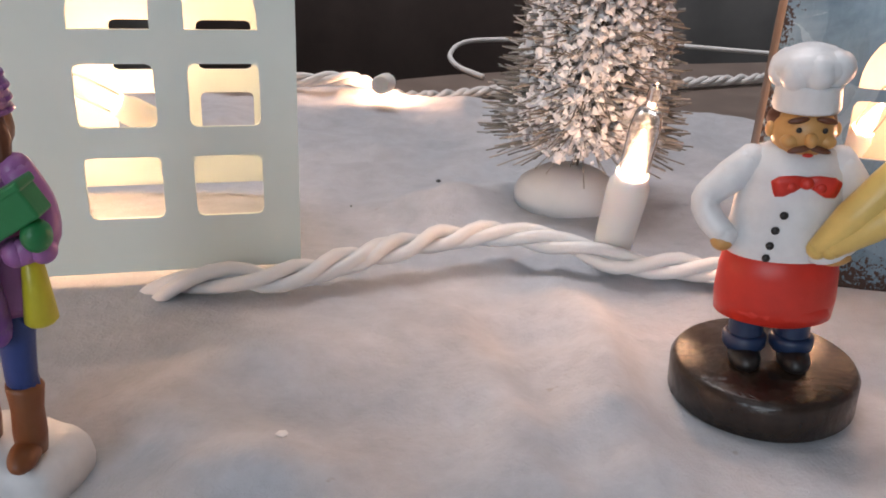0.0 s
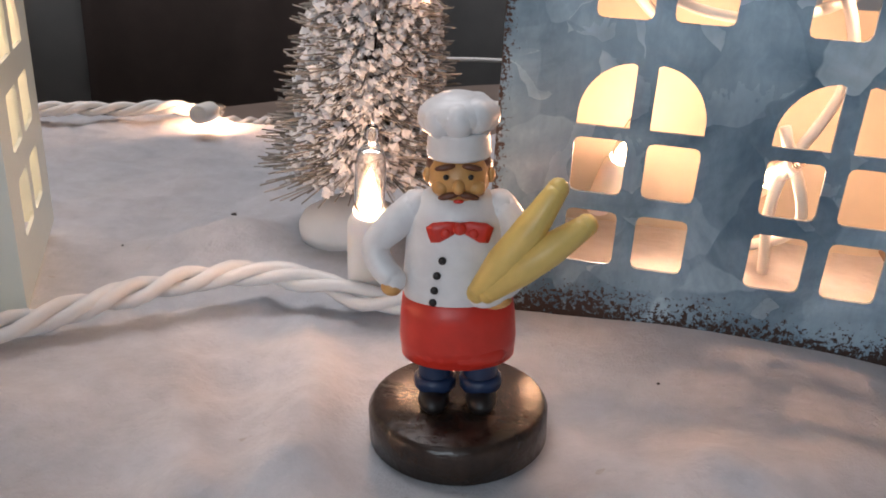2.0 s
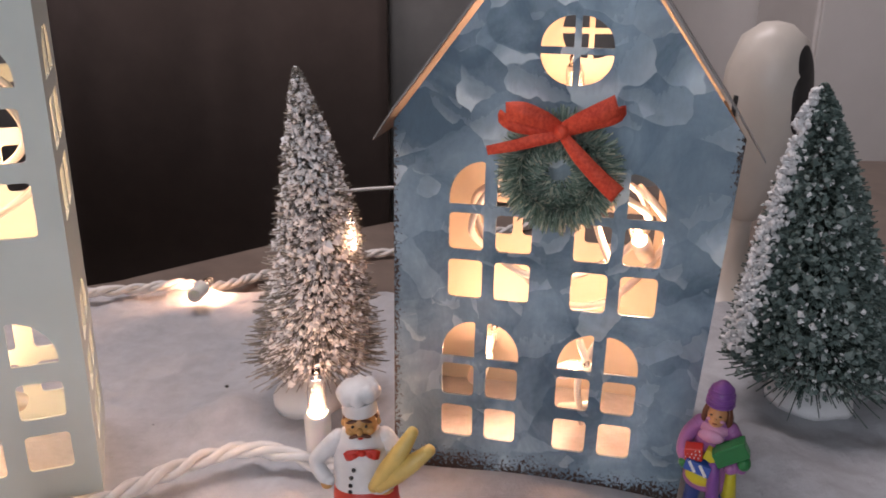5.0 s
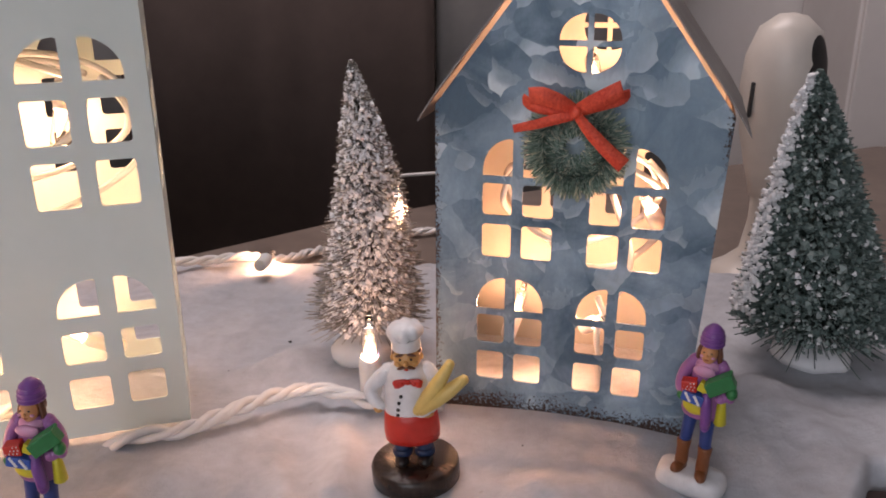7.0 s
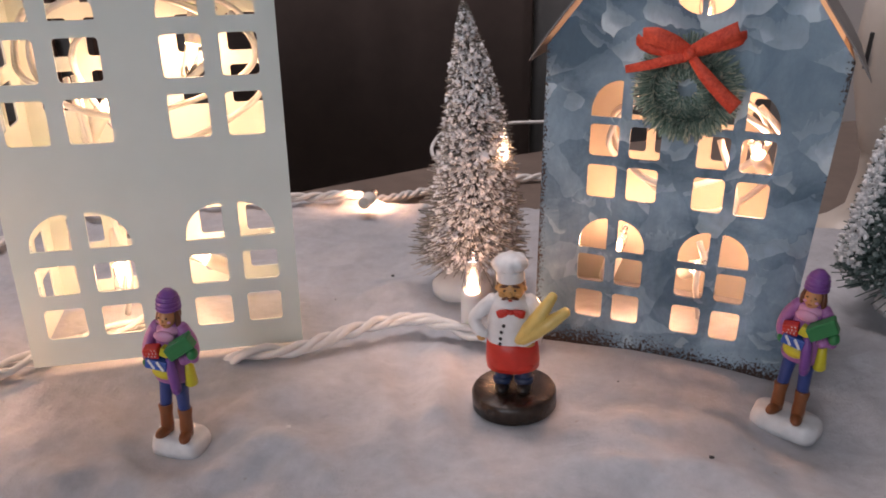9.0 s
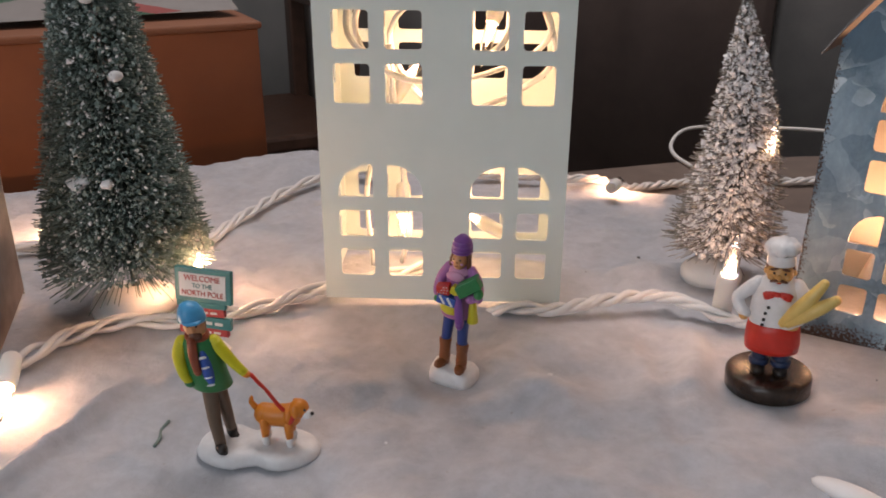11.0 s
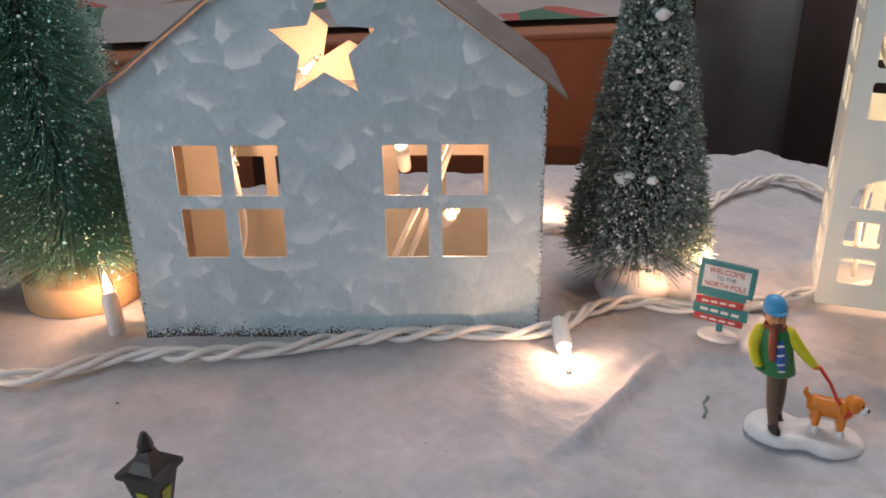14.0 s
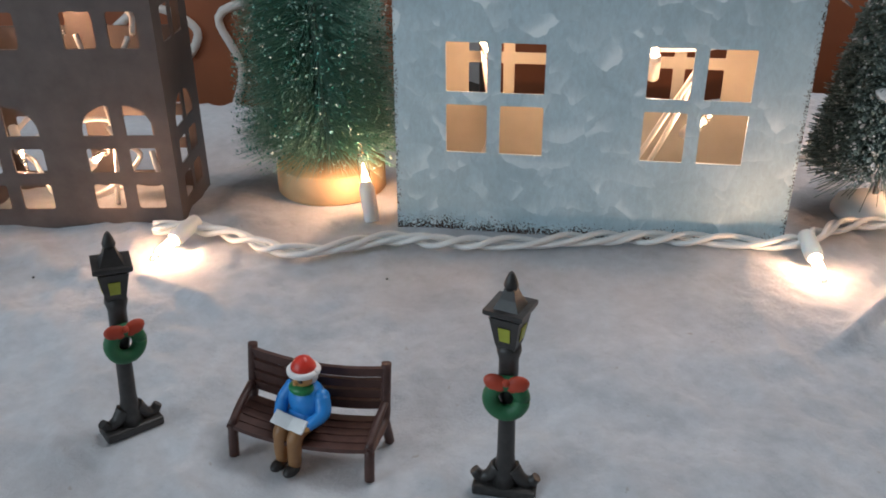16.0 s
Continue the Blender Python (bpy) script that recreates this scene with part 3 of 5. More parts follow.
strand("light_cord", [gz(-0.11, 0.215, H), gz(-0.151, 0.165, H), gz(-0.168, 0.134, H), gz(-0.192, 0.108, H), gz(-0.217, 0.092, H), gz(-0.226, 0.066, H), gz(-0.226, 0.044, H), gz(-0.236, 0.026, H), gz(-0.262, 0.004, H), gz(-0.294, -0.028, H), gz(-0.320, -0.066, H), gz(-0.343, -0.092, H), gz(-0.364, -0.111, H), gz(-0.374, -0.136, H), gz(-0.386, -0.158, H), gz(-0.418, -0.172, H), gz(-0.440, -0.184, H), gz(-0.452, -0.20, H)], 3, 0.0015, 0.0030, 0.055, "loosely twisted white light cord on the snow cloth")
strand("light_cord", [gz(-0.17, 0.30, H), gz(-0.235, 0.345, H), gz(-0.256, 0.30, H), gz(-0.252, 0.23, H), gz(-0.25, 0.18, H), gz(-0.31, 0.15, H), gz(-0.36, 0.11, H)], 3, 0.0015, 0.0024, 0.06, "white light cord running behind the green tree")


def hollow(outer, inner, s, seg):
    """A glass bulb with a cavity: the inner skin faces inwards."""
    verts, faces = [], []
    for profile, turn in ((outer, 1), (inner, -1)):
        bm = lathe([(r * s, z * s) for r, z in profile], seg)
        bmesh.ops.recalc_face_normals(bm, faces=bm.faces)
        bm.verts.index_update()
        k = len(verts)
        verts += [tuple(v.co) for v in bm.verts]
        faces += [tuple(k + v.index for v in f.verts)[::turn] for f in bm.faces]
        bm.free()
    return verts, [], faces


def mini_bulb(base, tip, energy, label="lit clear mini bulb in a white socket", full=False):
    """A mini light: socket, collar, clear glass with its pip, filament."""
    base, tip = Vector(base), Vector(tip)
    L = (tip - base).length
    t = thing("mini_light", Matrix.Translation(base) @ (tip - base).to_track_quat("Z", "X").to_matrix().to_4x4(), label, "light bulb", "mini lights")
    s = L / 0.047
    part("socket", lathe([(0.0036 * s, 0), (0.0044 * s, 0.001 * s), (0.0047 * s, 0.018 * s), (0.0046 * s, 0.0205 * s), (0.0040 * s, 0.0215 * s), (0.0036 * s, 0.024 * s)], 18), MAT["socket"], t, "white plastic socket")
    g = part("glass", hollow([(0.0031, 0.0225), (0.0033, 0.027), (0.0033, 0.036), (0.0028, 0.0395), (0.0017, 0.0415), (0.0012, 0.0425), (0.0016, 0.0440), (0.0013, 0.0458), (0, 0.047)],
                             [(0.0028, 0.0232), (0.0030, 0.0270), (0.0030, 0.0355), (0.0025, 0.0385), (0.0017, 0.0398), (0, 0.0404)], s, 18), MAT["glass"], t, "clear pointed glass", smooth=True)
    g.visible_shadow = False
    core = [(0, 0.0240), (0.0027, 0.0250), (0.0028, 0.0330), (0.0026, 0.0368), (0.0015, 0.0392), (0, 0.0398)] if full else [(0, 0.0240), (0.0024, 0.0250), (0.0021, 0.0275), (0.0013, 0.0310), (0.0006, 0.0345), (0, 0.0360)]
    f = part("filament", lathe([(r * s, z * s) for r, z in core], 8), MAT["filament"], g, "glowing filament")
    f.visible_shadow = False
    if energy:
        p = base + (tip - base) * 0.575
        glow(p.x, p.y, p.z, energy)
    return t


E = 0.060
mini_bulb(gz(0.0355, 0.2370, 0.002), (0.0393, 0.2188, 0.0485), E * 0.55)
mini_bulb((-0.0570, 0.374, 0.0085), (-0.0600, 0.416, 0.0020), E)
mini_bulb(gz(-0.226, 0.044, 0.007), (-0.197, 0.013, 0.004), E, full=True)
mini_bulb(gz(-0.391, -0.103, 0.001), (-0.4066, -0.0984, 0.040), E * 1.6)
mini_bulb(gz(-0.440, -0.181, 0.007), (-0.416, -0.216, 0.004), E, full=True)
mini_bulb(gz(-0.330, 0.150, 0.006), (-0.345, 0.185, 0.014), E * 1.5, full=True)
mini_bulb(gz(-0.190, 0.118, 0.002), (-0.194, 0.128, 0.043), E * 3.0)
mini_bulb((0.0415, 0.3020, 0.048), (0.0440, 0.2830, 0.087), E * 0.6)


def inside(m, spots, energy):
    """Lit bulbs within a house, at places in its own axes."""
    for (bx, by, bz), (tx, ty, tz) in spots:
        mini_bulb(m @ Vector((bx, by, bz)), m @ Vector((tx, ty, tz)), energy, "lit clear mini bulb inside a house lantern")


EI = 0.100
inside(W_AT, [((0.035, 0.045, 0.045), (0.038, 0.012, 0.022)), ((0.030, 0.04, 0.09), (0.05, 0.03, 0.12)), ((0.085, 0.05, 0.15), (0.075, 0.035, 0.11)), ((0.09, 0.04, 0.02), (0.06, 0.03, 0.04))], EI * 0.46)
inside(M_AT, [((0.06, 0.05, 0.02), (0.072, 0.02, 0.04)), ((0.09, 0.05, 0.075), (0.083, 0.02, 0.098)), ((0.022, 0.052, 0.010), (0.033, 0.036, 0.046)), ((0.06, 0.06, 0.12), (0.058, 0.03, 0.155))], EI * 1.05)
inside(G_AT, [((0.030, 0.05, 0.105), (0.048, 0.03, 0.078)), ((0.15, 0.05, 0.04), (0.158, 0.02, 0.06)), ((0.13, 0.05, 0.07), (0.128, 0.03, 0.10)), ((0.07, 0.06, 0.11), (0.09, 0.05, 0.13))], EI * 0.70)
inside(D_AT, [((0.05, 0.03, 0.02), (0.075, 0.025, 0.04)), ((0.03, 0.03, 0.12), (0.06, 0.03, 0.10)), ((0.02, 0.03, 0.05), (0.03, 0.015, 0.03))], EI * 0.6)


# ---- bottle-brush trees ----
def brush_tree(name, at, height, radius, colours, flake_stops, n_bristle, n_flake, bristle_r, flake_r, start, droop, label, base, lean=(0, 0), rough=0.6, power=1.0, flake_out=(0.75, 1.02), top_r=0.0, hair=False, seed=1, top_snow=0.0, bulge=0.0, fade=0.0):
    """A wire-stem tree of fine bristles with frosting; radius is its half width at the foot of the crown."""
    rng = np.random.default_rng(seed)
    t = thing(name, pose(*at), label, "bottle-brush tree", "village trees")
    lx, ly = lean

    def axis(z):
        return np.array([lx * z + bulge * math.sin(math.pi * min(1.0, z / height)), ly * z, z])

    z_foot = start

    def half(z):
        f = np.clip((z - z_foot) / (height - z_foot), 0, 1)
        return (radius - top_r) * (1 - f) ** power + top_r

    verts, faces = [], []
    zs = z_foot + (height - z_foot) * rng.random(n_bristle) ** (1.15 if top_r == 0 else 1.0)
    for z in zs:
        a = rng.random() * 2 * math.pi
        r = half(z) * rng.uniform(0.86 - 0.35 * fade, 1.08 + 0.12 * fade) + 0.0012
        tilt = rng.normal(droop, 0.09 if hair else 0.16)
        d = np.array([math.cos(a) * math.cos(tilt), math.sin(a) * math.cos(tilt), math.sin(tilt)])
        root, tip = axis(z), axis(z) + d * r
        s = np.cross(d, [0, 0, 1.0])
        s /= np.linalg.norm(s) + 1e-9
        u = np.cross(s, d)
        k = len(verts)
        b0 = root + d * r * (0.15 if not hair else 0.1)
        w = bristle_r
        if hair:
            mid = root + d * r * 0.6 + np.array([0, 0, r * 0.03])
            end = tip - np.array([0, 0, r * 0.05])
            verts += [b0 + s * w, b0 - s * w * 0.5 + u * w, b0 - s * w * 0.5 - u * w, mid + s * w, mid - s * w * 0.5 + u * w, mid - s * w * 0.5 - u * w, end]
            faces += [(k, k + 1, k + 4, k + 3), (k + 1, k + 2, k + 5, k + 4), (k + 2, k, k + 3, k + 5), (k + 3, k + 4, k + 6), (k + 4, k + 5, k + 6), (k + 5, k + 3, k + 6)]
        else:
            c = tip
            verts += [b0 + s * w, b0 - s * w, c + s * w * 0.8 + u * w, c - s * w * 0.8 + u * w, b0 - u * w, c - u * w]
            faces += [(k, k + 1, k + 3, k + 2), (k + 1, k + 4, k + 5, k + 3), (k + 4, k, k + 2, k + 5), (k + 2, k + 3, k + 5)]
    part("bristles", ([tuple(v) for v in verts], [], faces), colours, t)
    verts, faces = [], []
    zs = z_foot + (height - z_foot) * (1 - np.sqrt(rng.random(n_flake))) if top_r == 0 else z_foot + (height - z_foot) * rng.random(n_flake)
    for z in zs:
        a = rng.random() * 2 * math.pi
        f = (z - z_foot) / (height - z_foot)
        r = half(z) * rng.uniform(*flake_out) * (1 - fade * (1 - f) ** 1.5)
        c = axis(z) + np.array([math.cos(a) * r, math.sin(a) * r, rng.normal(0, 0.001) + droop * r])
        big = top_snow * max(0.0, (z - z_foot) / (height - z_foot) - 0.35)
        q = flake_r * rng.lognormal(0, 0.35) * (1 + big)
        k = len(verts)
        rot = rng.normal(size=(3, 3))
        rot, _ = np.linalg.qr(rot)
        for o in ((1, 0, 0), (-1, 0, 0), (0, 1, 0), (0, -1, 0), (0, 0, 1), (0, 0, -1)):
            verts.append(c + rot @ (np.array(o) * q * rng.uniform(0.5, 1.15)))
        for x in (0, 1):
            for y in (2, 3):
                for zz in (4, 5):
                    faces.append((k + x, k + y, k + zz))
    tagged(part("frosting", ([tuple(v) for v in verts], [], faces), flake_stops, t, "tiny clinging frost flakes"), kind="stuff")
    stem = [tuple(axis(height * k / 12)) for k in range(13)]
    part("stem", tube(stem, 0.0011, 6), MAT["wire"], t, "twisted wire stem", smooth=True)
    base(t)
    return t


MAT["wire"] = speckled("dark_twisted_wire", (0.10, 0.09, 0.08), (0.2, 0.18, 0.16), 300, 0.4, 0.6)
MAT["frost_bristle"] = bits("silver_bristle", [(0.0, (0.15, 0.14, 0.12)), (0.5, (0.26, 0.245, 0.215)), (1.0, (0.48, 0.46, 0.43))], 0.45)
MAT["frost_flake"] = bits("silver_frost", [(0.0, (0.60, 0.60, 0.62)), (0.35, (0.84, 0.85, 0.87)), (1.0, (0.94, 0.95, 0.97))], 0.5)
MAT["green_bristle"] = bits("green_bristle", [(0.0, (0.10, 0.15, 0.135)), (0.5, (0.19, 0.26, 0.24)), (1.0, (0.32, 0.40, 0.37))], 0.6)
# darker copy of the green bristle: the small tree's shade put into its colour
MAT["shaded_bristle"] = bits("shaded_green_bristle", [(0.0, (0.05, 0.085, 0.075)), (0.5, (0.10, 0.15, 0.135)), (1.0, (0.18, 0.24, 0.22))], 0.6)
MAT["green_flake"] = bits("green_tips", [(0.0, (0.14, 0.21, 0.195)), (0.5, (0.24, 0.325, 0.30)), (0.84, (0.38, 0.46, 0.44)), (0.88, (0.84, 0.86, 0.87)), (1.0, (0.90, 0.91, 0.92))], 0.6)
# tips darkened likewise, for the shade where the small tree stands
MAT["shaded_flake"] = bits("shaded_green_tips", [(0.0, (0.075, 0.12, 0.11)), (0.5, (0.15, 0.215, 0.20)), (0.88, (0.27, 0.34, 0.32)), (0.94, (0.72, 0.74, 0.75)), (1.0, (0.86, 0.87, 0.88))], 0.6)
MAT["tinsel"] = bits("emerald_tinsel", [(0.0, (0.085, 0.20, 0.15)), (0.5, (0.17, 0.35, 0.27)), (1.0, (0.33, 0.54, 0.44))], 0.3)
MAT["glitter"] = bits("glitter_specks", [(0.0, (0.02, 0.12, 0.09)), (0.55, (0.06, 0.32, 0.25)), (0.72, (0.45, 0.80, 0.72)), (1.0, (0.95, 0.98, 0.95))], 0.25, 0.25)
MAT["snow_base"] = speckled("white_plastic_snow", (0.72, 0.73, 0.74), (0.82, 0.83, 0.84), 60, 0.5, 0, 0.15)
MAT["pine"] = speckled("pale_pine_wood", (0.50, 0.33, 0.17), (0.62, 0.44, 0.25), 40, 0.6)


def snow_foot(r, h):
    def make(t):
        bm = lathe([(r, 0.0), (r * 1.0, h * 0.3), (r * 0.9, h * 0.62), (r * 0.62, h * 0.88), (r * 0.2, h), (0, h)], 24)
        for v in bm.verts:
            v.co += Vector((v.co.x, v.co.y, 0)) * 0.12 * noise.noise(v.co * 90)
        part("base", bm, MAT["snow_base"], t, "rounded white snow base", smooth=True)
    return make


def wood_foot(r, h):
    def make(t):
        part("base", lathe([(r * 0.97, 0), (r, 0.001), (r, h - 0.001), (r * 0.97, h), (0, h)], 36), MAT["pine"], t, "round pale wooden base")
    return make


brush_tree("frosted_tree", gz(0.0240, 0.284, -0.001), 0.147, 0.0295, MAT["frost_bristle"], MAT["frost_flake"], 4300, 8200, 0.00022, 0.00124, 0.021, -0.02, "silver frosted bottle-brush tree on a white base", snow_foot(0.0165, 0.012), lean=(-0.03, 0.15), power=0.80, flake_out=(0.58, 1.10), seed=3, bulge=0.0060, fade=0.24)
small_tree = brush_tree("green_tree", gz(0.250, 0.292, -0.001), 0.142, 0.0375, MAT["shaded_bristle"], MAT["shaded_flake"], 5200, 6400, 0.00026, 0.00135, 0.020, 0.0, "green bottle-brush tree dusted with white on a snow base", snow_foot(0.019, 0.011), lean=(-0.11, 0.0), power=0.8, flake_out=(0.8, 1.03), seed=5)
brush_tree("green_tree", gz(-0.2280, 0.1160, -0.001), 0.215, 0.0390, MAT["green_bristle"], MAT["green_flake"], 9000, 11500, 0.00022, 0.00082, 0.029, -0.03, "tall green bottle-brush tree dusted with white", snow_foot(0.020, 0.012), power=0.85, flake_out=(0.8, 1.03), seed=7, top_snow=0.6)
brush_tree("emerald_tree", gz(-0.4520, -0.0900, -0.001), 0.185, 0.053, MAT["tinsel"], MAT["glitter"], 14500, 9000, 0.00016, 0.00056, 0.024, 0.03, "emerald glitter bottle-brush tree on a round wooden base", wood_foot(0.032, 0.017), lean=(-0.03, -0.03), power=0.6, flake_out=(0.72, 1.04), top_r=0.022, hair=True, seed=9)


def lump(at, size, seed):
    """A clot of snow stuck on a branch."""
    bm = bmesh.new()
    bmesh.ops.create_icosphere(bm, subdivisions=2, radius=size)
    for v in bm.verts:
        v.co *= 1 + 0.45 * noise.noise(v.co / size * 1.3 + Vector((seed, 0, 0)))
        v.co.z *= 0.8
    return solo("snow_clot", bm, MAT["snow_base"], pose(*at), "small white clot of artificial snow on a branch", "artificial snow", smooth=True)


for i, (x, y, z, s) in enumerate([(-0.2245, 0.0910, 0.072, 0.0030), (-0.2215, 0.0920, 0.074, 0.0022), (-0.2020, 0.1200, 0.069, 0.0027), (-0.2095, 0.0935, 0.0735, 0.0020), (-0.2190, 0.106, 0.150, 0.0026), (-0.2085, 0.1060, 0.118, 0.0022)]):
    lump((x + 0.0012, y - 0.0016, z), s * 1.35, i)


def sprayed_edge(t):
    """Snow sprayed thickly down one side of the small green tree."""
    rng = np.random.default_rng(12)
    bm = bmesh.new()
    for i in range(900):
        f = rng.random() ** 1.2
        q = 0.0006 + 0.0011 * rng.random() ** 2
        z, a = 0.028 + 0.112 * f, radians(190 + rng.normal(0, 9.5))
        r = 0.0375 * (1 - (z - 0.020) / 0.122 if z < 0.141 else 0.01) ** 0.8 + 0.0016 + rng.normal(0, 0.0011)
        p = Vector((-0.11 * z + r * math.cos(a), r * math.sin(a), z))
        g = bmesh.ops.create_icosphere(bm, subdivisions=1, radius=q)
        for v in g["verts"]:
            v.co = p + v.co * (1 + 0.9 * noise.noise(v.co / q + Vector((i, 0, 0))))
    tagged(part("sprayed_snow", bm, MAT["snow_base"], t, "white snow sprayed along one edge"), kind="stuff")


sprayed_edge(small_tree)


# ---- wreath with its bow on the blue-grey house ----
MAT["red_ribbon"] = speckled("red_glitter_ribbon", (0.60, 0.035, 0.016), (0.95, 0.14, 0.07), 900, 0.5, 0.1, 0.8, 0.0005)
MAT["wreath"] = bits("wreath_needles", [(0.0, (0.12, 0.21, 0.17)), (0.45, (0.26, 0.38, 0.31)), (0.8, (0.44, 0.56, 0.48)), (1.0, (0.74, 0.72, 0.56))], 0.6)


def wreath(m):
    rng = np.random.default_rng(4)
    t = thing("wreath", m, "small green bristle wreath with a red bow", "wreath")
    verts, faces = [], []
    R = 0.0125
    for _ in range(5200):
        a, b = rng.random(2) * 2 * math.pi
        c = np.array([math.cos(a), 0, math.sin(a)])
        d = c * math.cos(b) + np.array([0, -1.0, 0]) * math.sin(b) + rng.normal(0, 0.15, 3)
        if d[1] > 0.35:
            continue
        d /= np.linalg.norm(d)
        root = c * R
        tip = root + d * rng.uniform(0.0050, 0.0094)
        s = np.cross(d, rng.normal(size=3))
        s *= 0.00026 / np.linalg.norm(s)
        u = np.cross(s, d)
        k = len(verts)
        verts += [tuple(root + s), tuple(root - s), tuple(root + u), tuple(tip + s), tuple(tip - s), tuple(tip + u)]
        faces += [(k, k + 1, k + 4, k + 3), (k + 1, k + 2, k + 5, k + 4), (k + 2, k, k + 3, k + 5), (k + 3, k + 4, k + 5)]
    part("needles", (verts, [], faces), MAT["wreath"], t)
    ring = [(R * math.cos(2 * math.pi * k / 40), 0, R * math.sin(2 * math.pi * k / 40)) for k in range(41)]
    part("wire_ring", tube(ring, 0.0008, 6), MAT["wire"], t)
    bow = part("bow", ball(bmesh.new(), scaled(0.001, -0.0112, 0.0080, 0.0026, 0.0018, 0.0023, 0, -30)), MAT["red_ribbon"], t, "red glitter ribbon bow", at=pose(0, 0, 0.0070) @ Matrix.Diagonal((0.88, 1, 1, 1)))

    def ribbon(name, path, widths):
        """A band whose breadth lies in the wreath's plane."""
        p = spline(path, 0.0012)
        bm = bmesh.new()
        rows = []
        for i, q in enumerate(p):
            d = (p[min(i + 1, len(p) - 1)] - p[max(i - 1, 0)]).normalized()
            n = Vector((-d.z, 0, d.x))
            if n.length < 0.3:
                n = rows[-1][2] if rows else Vector((0, 0, 1))
            n.normalize()
            if rows and n.dot(rows[-1][2]) < 0:
                n = -n
            w = np.interp(i / (len(p) - 1), np.linspace(0, 1, len(widths)), widths) / 2
            rows.append((bm.verts.new(q + n * w), bm.verts.new(q - n * w), n))
        for a, b in zip(rows, rows[1:]):
            bm.faces.new((a[0], b[0], b[1], a[1]))
        e = bmesh.ops.extrude_face_region(bm, geom=bm.faces[:])
        bmesh.ops.translate(bm, vec=(0, 0.0004, 0), verts=[v for v in e["geom"] if isinstance(v, bmesh.types.BMVert)])
        part(name, bm, MAT["red_ribbon"], bow, smooth=True)

    ribbon("loop", [(0.001, -0.0105, 0.0090), (-0.006, -0.0125, 0.0120), (-0.013, -0.0135, 0.0140), (-0.0185, -0.0120, 0.0138)], [0.0035, 0.0058, 0.0066, 0.0056])
    ribbon("loop_back", [(-0.0188, -0.0118, 0.0132), (-0.0195, -0.0100, 0.0110), (-0.014, -0.0095, 0.0086), (-0.006, -0.0092, 0.0074), (0.0, -0.0095, 0.0072)], [0.0040, 0.0044, 0.0034, 0.0030, 0.0030])
    ribbon("loop", [(0.001, -0.0105, 0.0090), (0.007, -0.0125, 0.0118), (0.0135, -0.0135, 0.0148), (0.0195, -0.0120, 0.0172)], [0.0035, 0.0055, 0.0062, 0.0066])
    ribbon("loop_back", [(0.0200, -0.0118, 0.0168), (0.0198, -0.0098, 0.0140), (0.012, -0.0092, 0.0108), (0.003, -0.0095, 0.0080)], [0.0045, 0.0045, 0.0034, 0.0030])
    ribbon("tail", [(0.0, -0.0108, 0.0066), (-0.008, -0.0112, 0.0050), (-0.016, -0.0105, 0.0028), (-0.0255, -0.0085, 0.0004)], [0.0030, 0.0040, 0.0036, 0.0030])
    ribbon("tail", [(0.002, -0.0108, 0.0066), (0.008, -0.0125, 0.0010), (0.015, -0.0120, -0.0052), (0.0218, -0.0105, -0.0108)], [0.0035, 0.0052, 0.0056, 0.0062])
    return t


wreath(M_AT @ pose(0.0585, -0.0065, 0.1212))


# ---- wires that hang inside the houses ----
def inner_wires(m, runs, label):
    t = thing("inner_cord", m, label, "light cord", "light cords")
    for pts in runs:
        part("wire", tube(spline(pts, 0.004), 0.0015, 6), MAT["cord"], t, smooth=True)


def coil(cx, cz, y, rx, rz, n, a0=0.0):
    return [(cx + rx * math.cos(a0 + 2 * math.pi * n * k / 14), y + 0.012 * math.sin(k * 1.3), cz + rz * math.sin(a0 + 2 * math.pi * n * k / 14)) for k in range(15)]


inner_wires(W_AT, [coil(0.06, 0.13, 0.03, 0.047, 0.026, 1.1), coil(0.07, 0.12, 0.035, 0.04, 0.03, 0.9, 1.0), coil(0.05, 0.135, 0.025, 0.04, 0.022, 0.8, 2.5), [(0.02, 0.03, 0.005), (0.018, 0.03, 0.05), (0.03, 0.035, 0.09), (0.028, 0.03, 0.12)], [(0.034, 0.04, 0.003), (0.04, 0.03, 0.03), (0.035, 0.03, 0.07), (0.03, 0.035, 0.12)]], "white light cords coiled inside the white house")
inner_wires(M_AT, [coil(0.055, 0.09, 0.04, 0.035, 0.02, 1.2), coil(0.06, 0.085, 0.045, 0.038, 0.028, 0.9, 1.5), [(0.07, 0.04, 0.002), (0.068, 0.03, 0.03), (0.08, 0.035, 0.06), (0.07, 0.04, 0.09)], [(0.06, 0.05, 0.003), (0.075, 0.03, 0.02), (0.067, 0.03, 0.045)]], "white light cords coiled inside the blue-grey house")
inner_wires(G_AT, [[(0.03, 0.05, 0.003), (0.045, 0.04, 0.04), (0.04, 0.05, 0.09), (0.06, 0.05, 0.12)], [(0.115, 0.05, 0.003), (0.135, 0.035, 0.05), (0.155, 0.04, 0.09), (0.15, 0.05, 0.12)], [(0.125, 0.055, 0.003), (0.142, 0.04, 0.05), (0.16, 0.045, 0.1)], coil(0.12, 0.10, 0.05, 0.05, 0.018, 1.0)], "white light cords hanging inside the pale house")
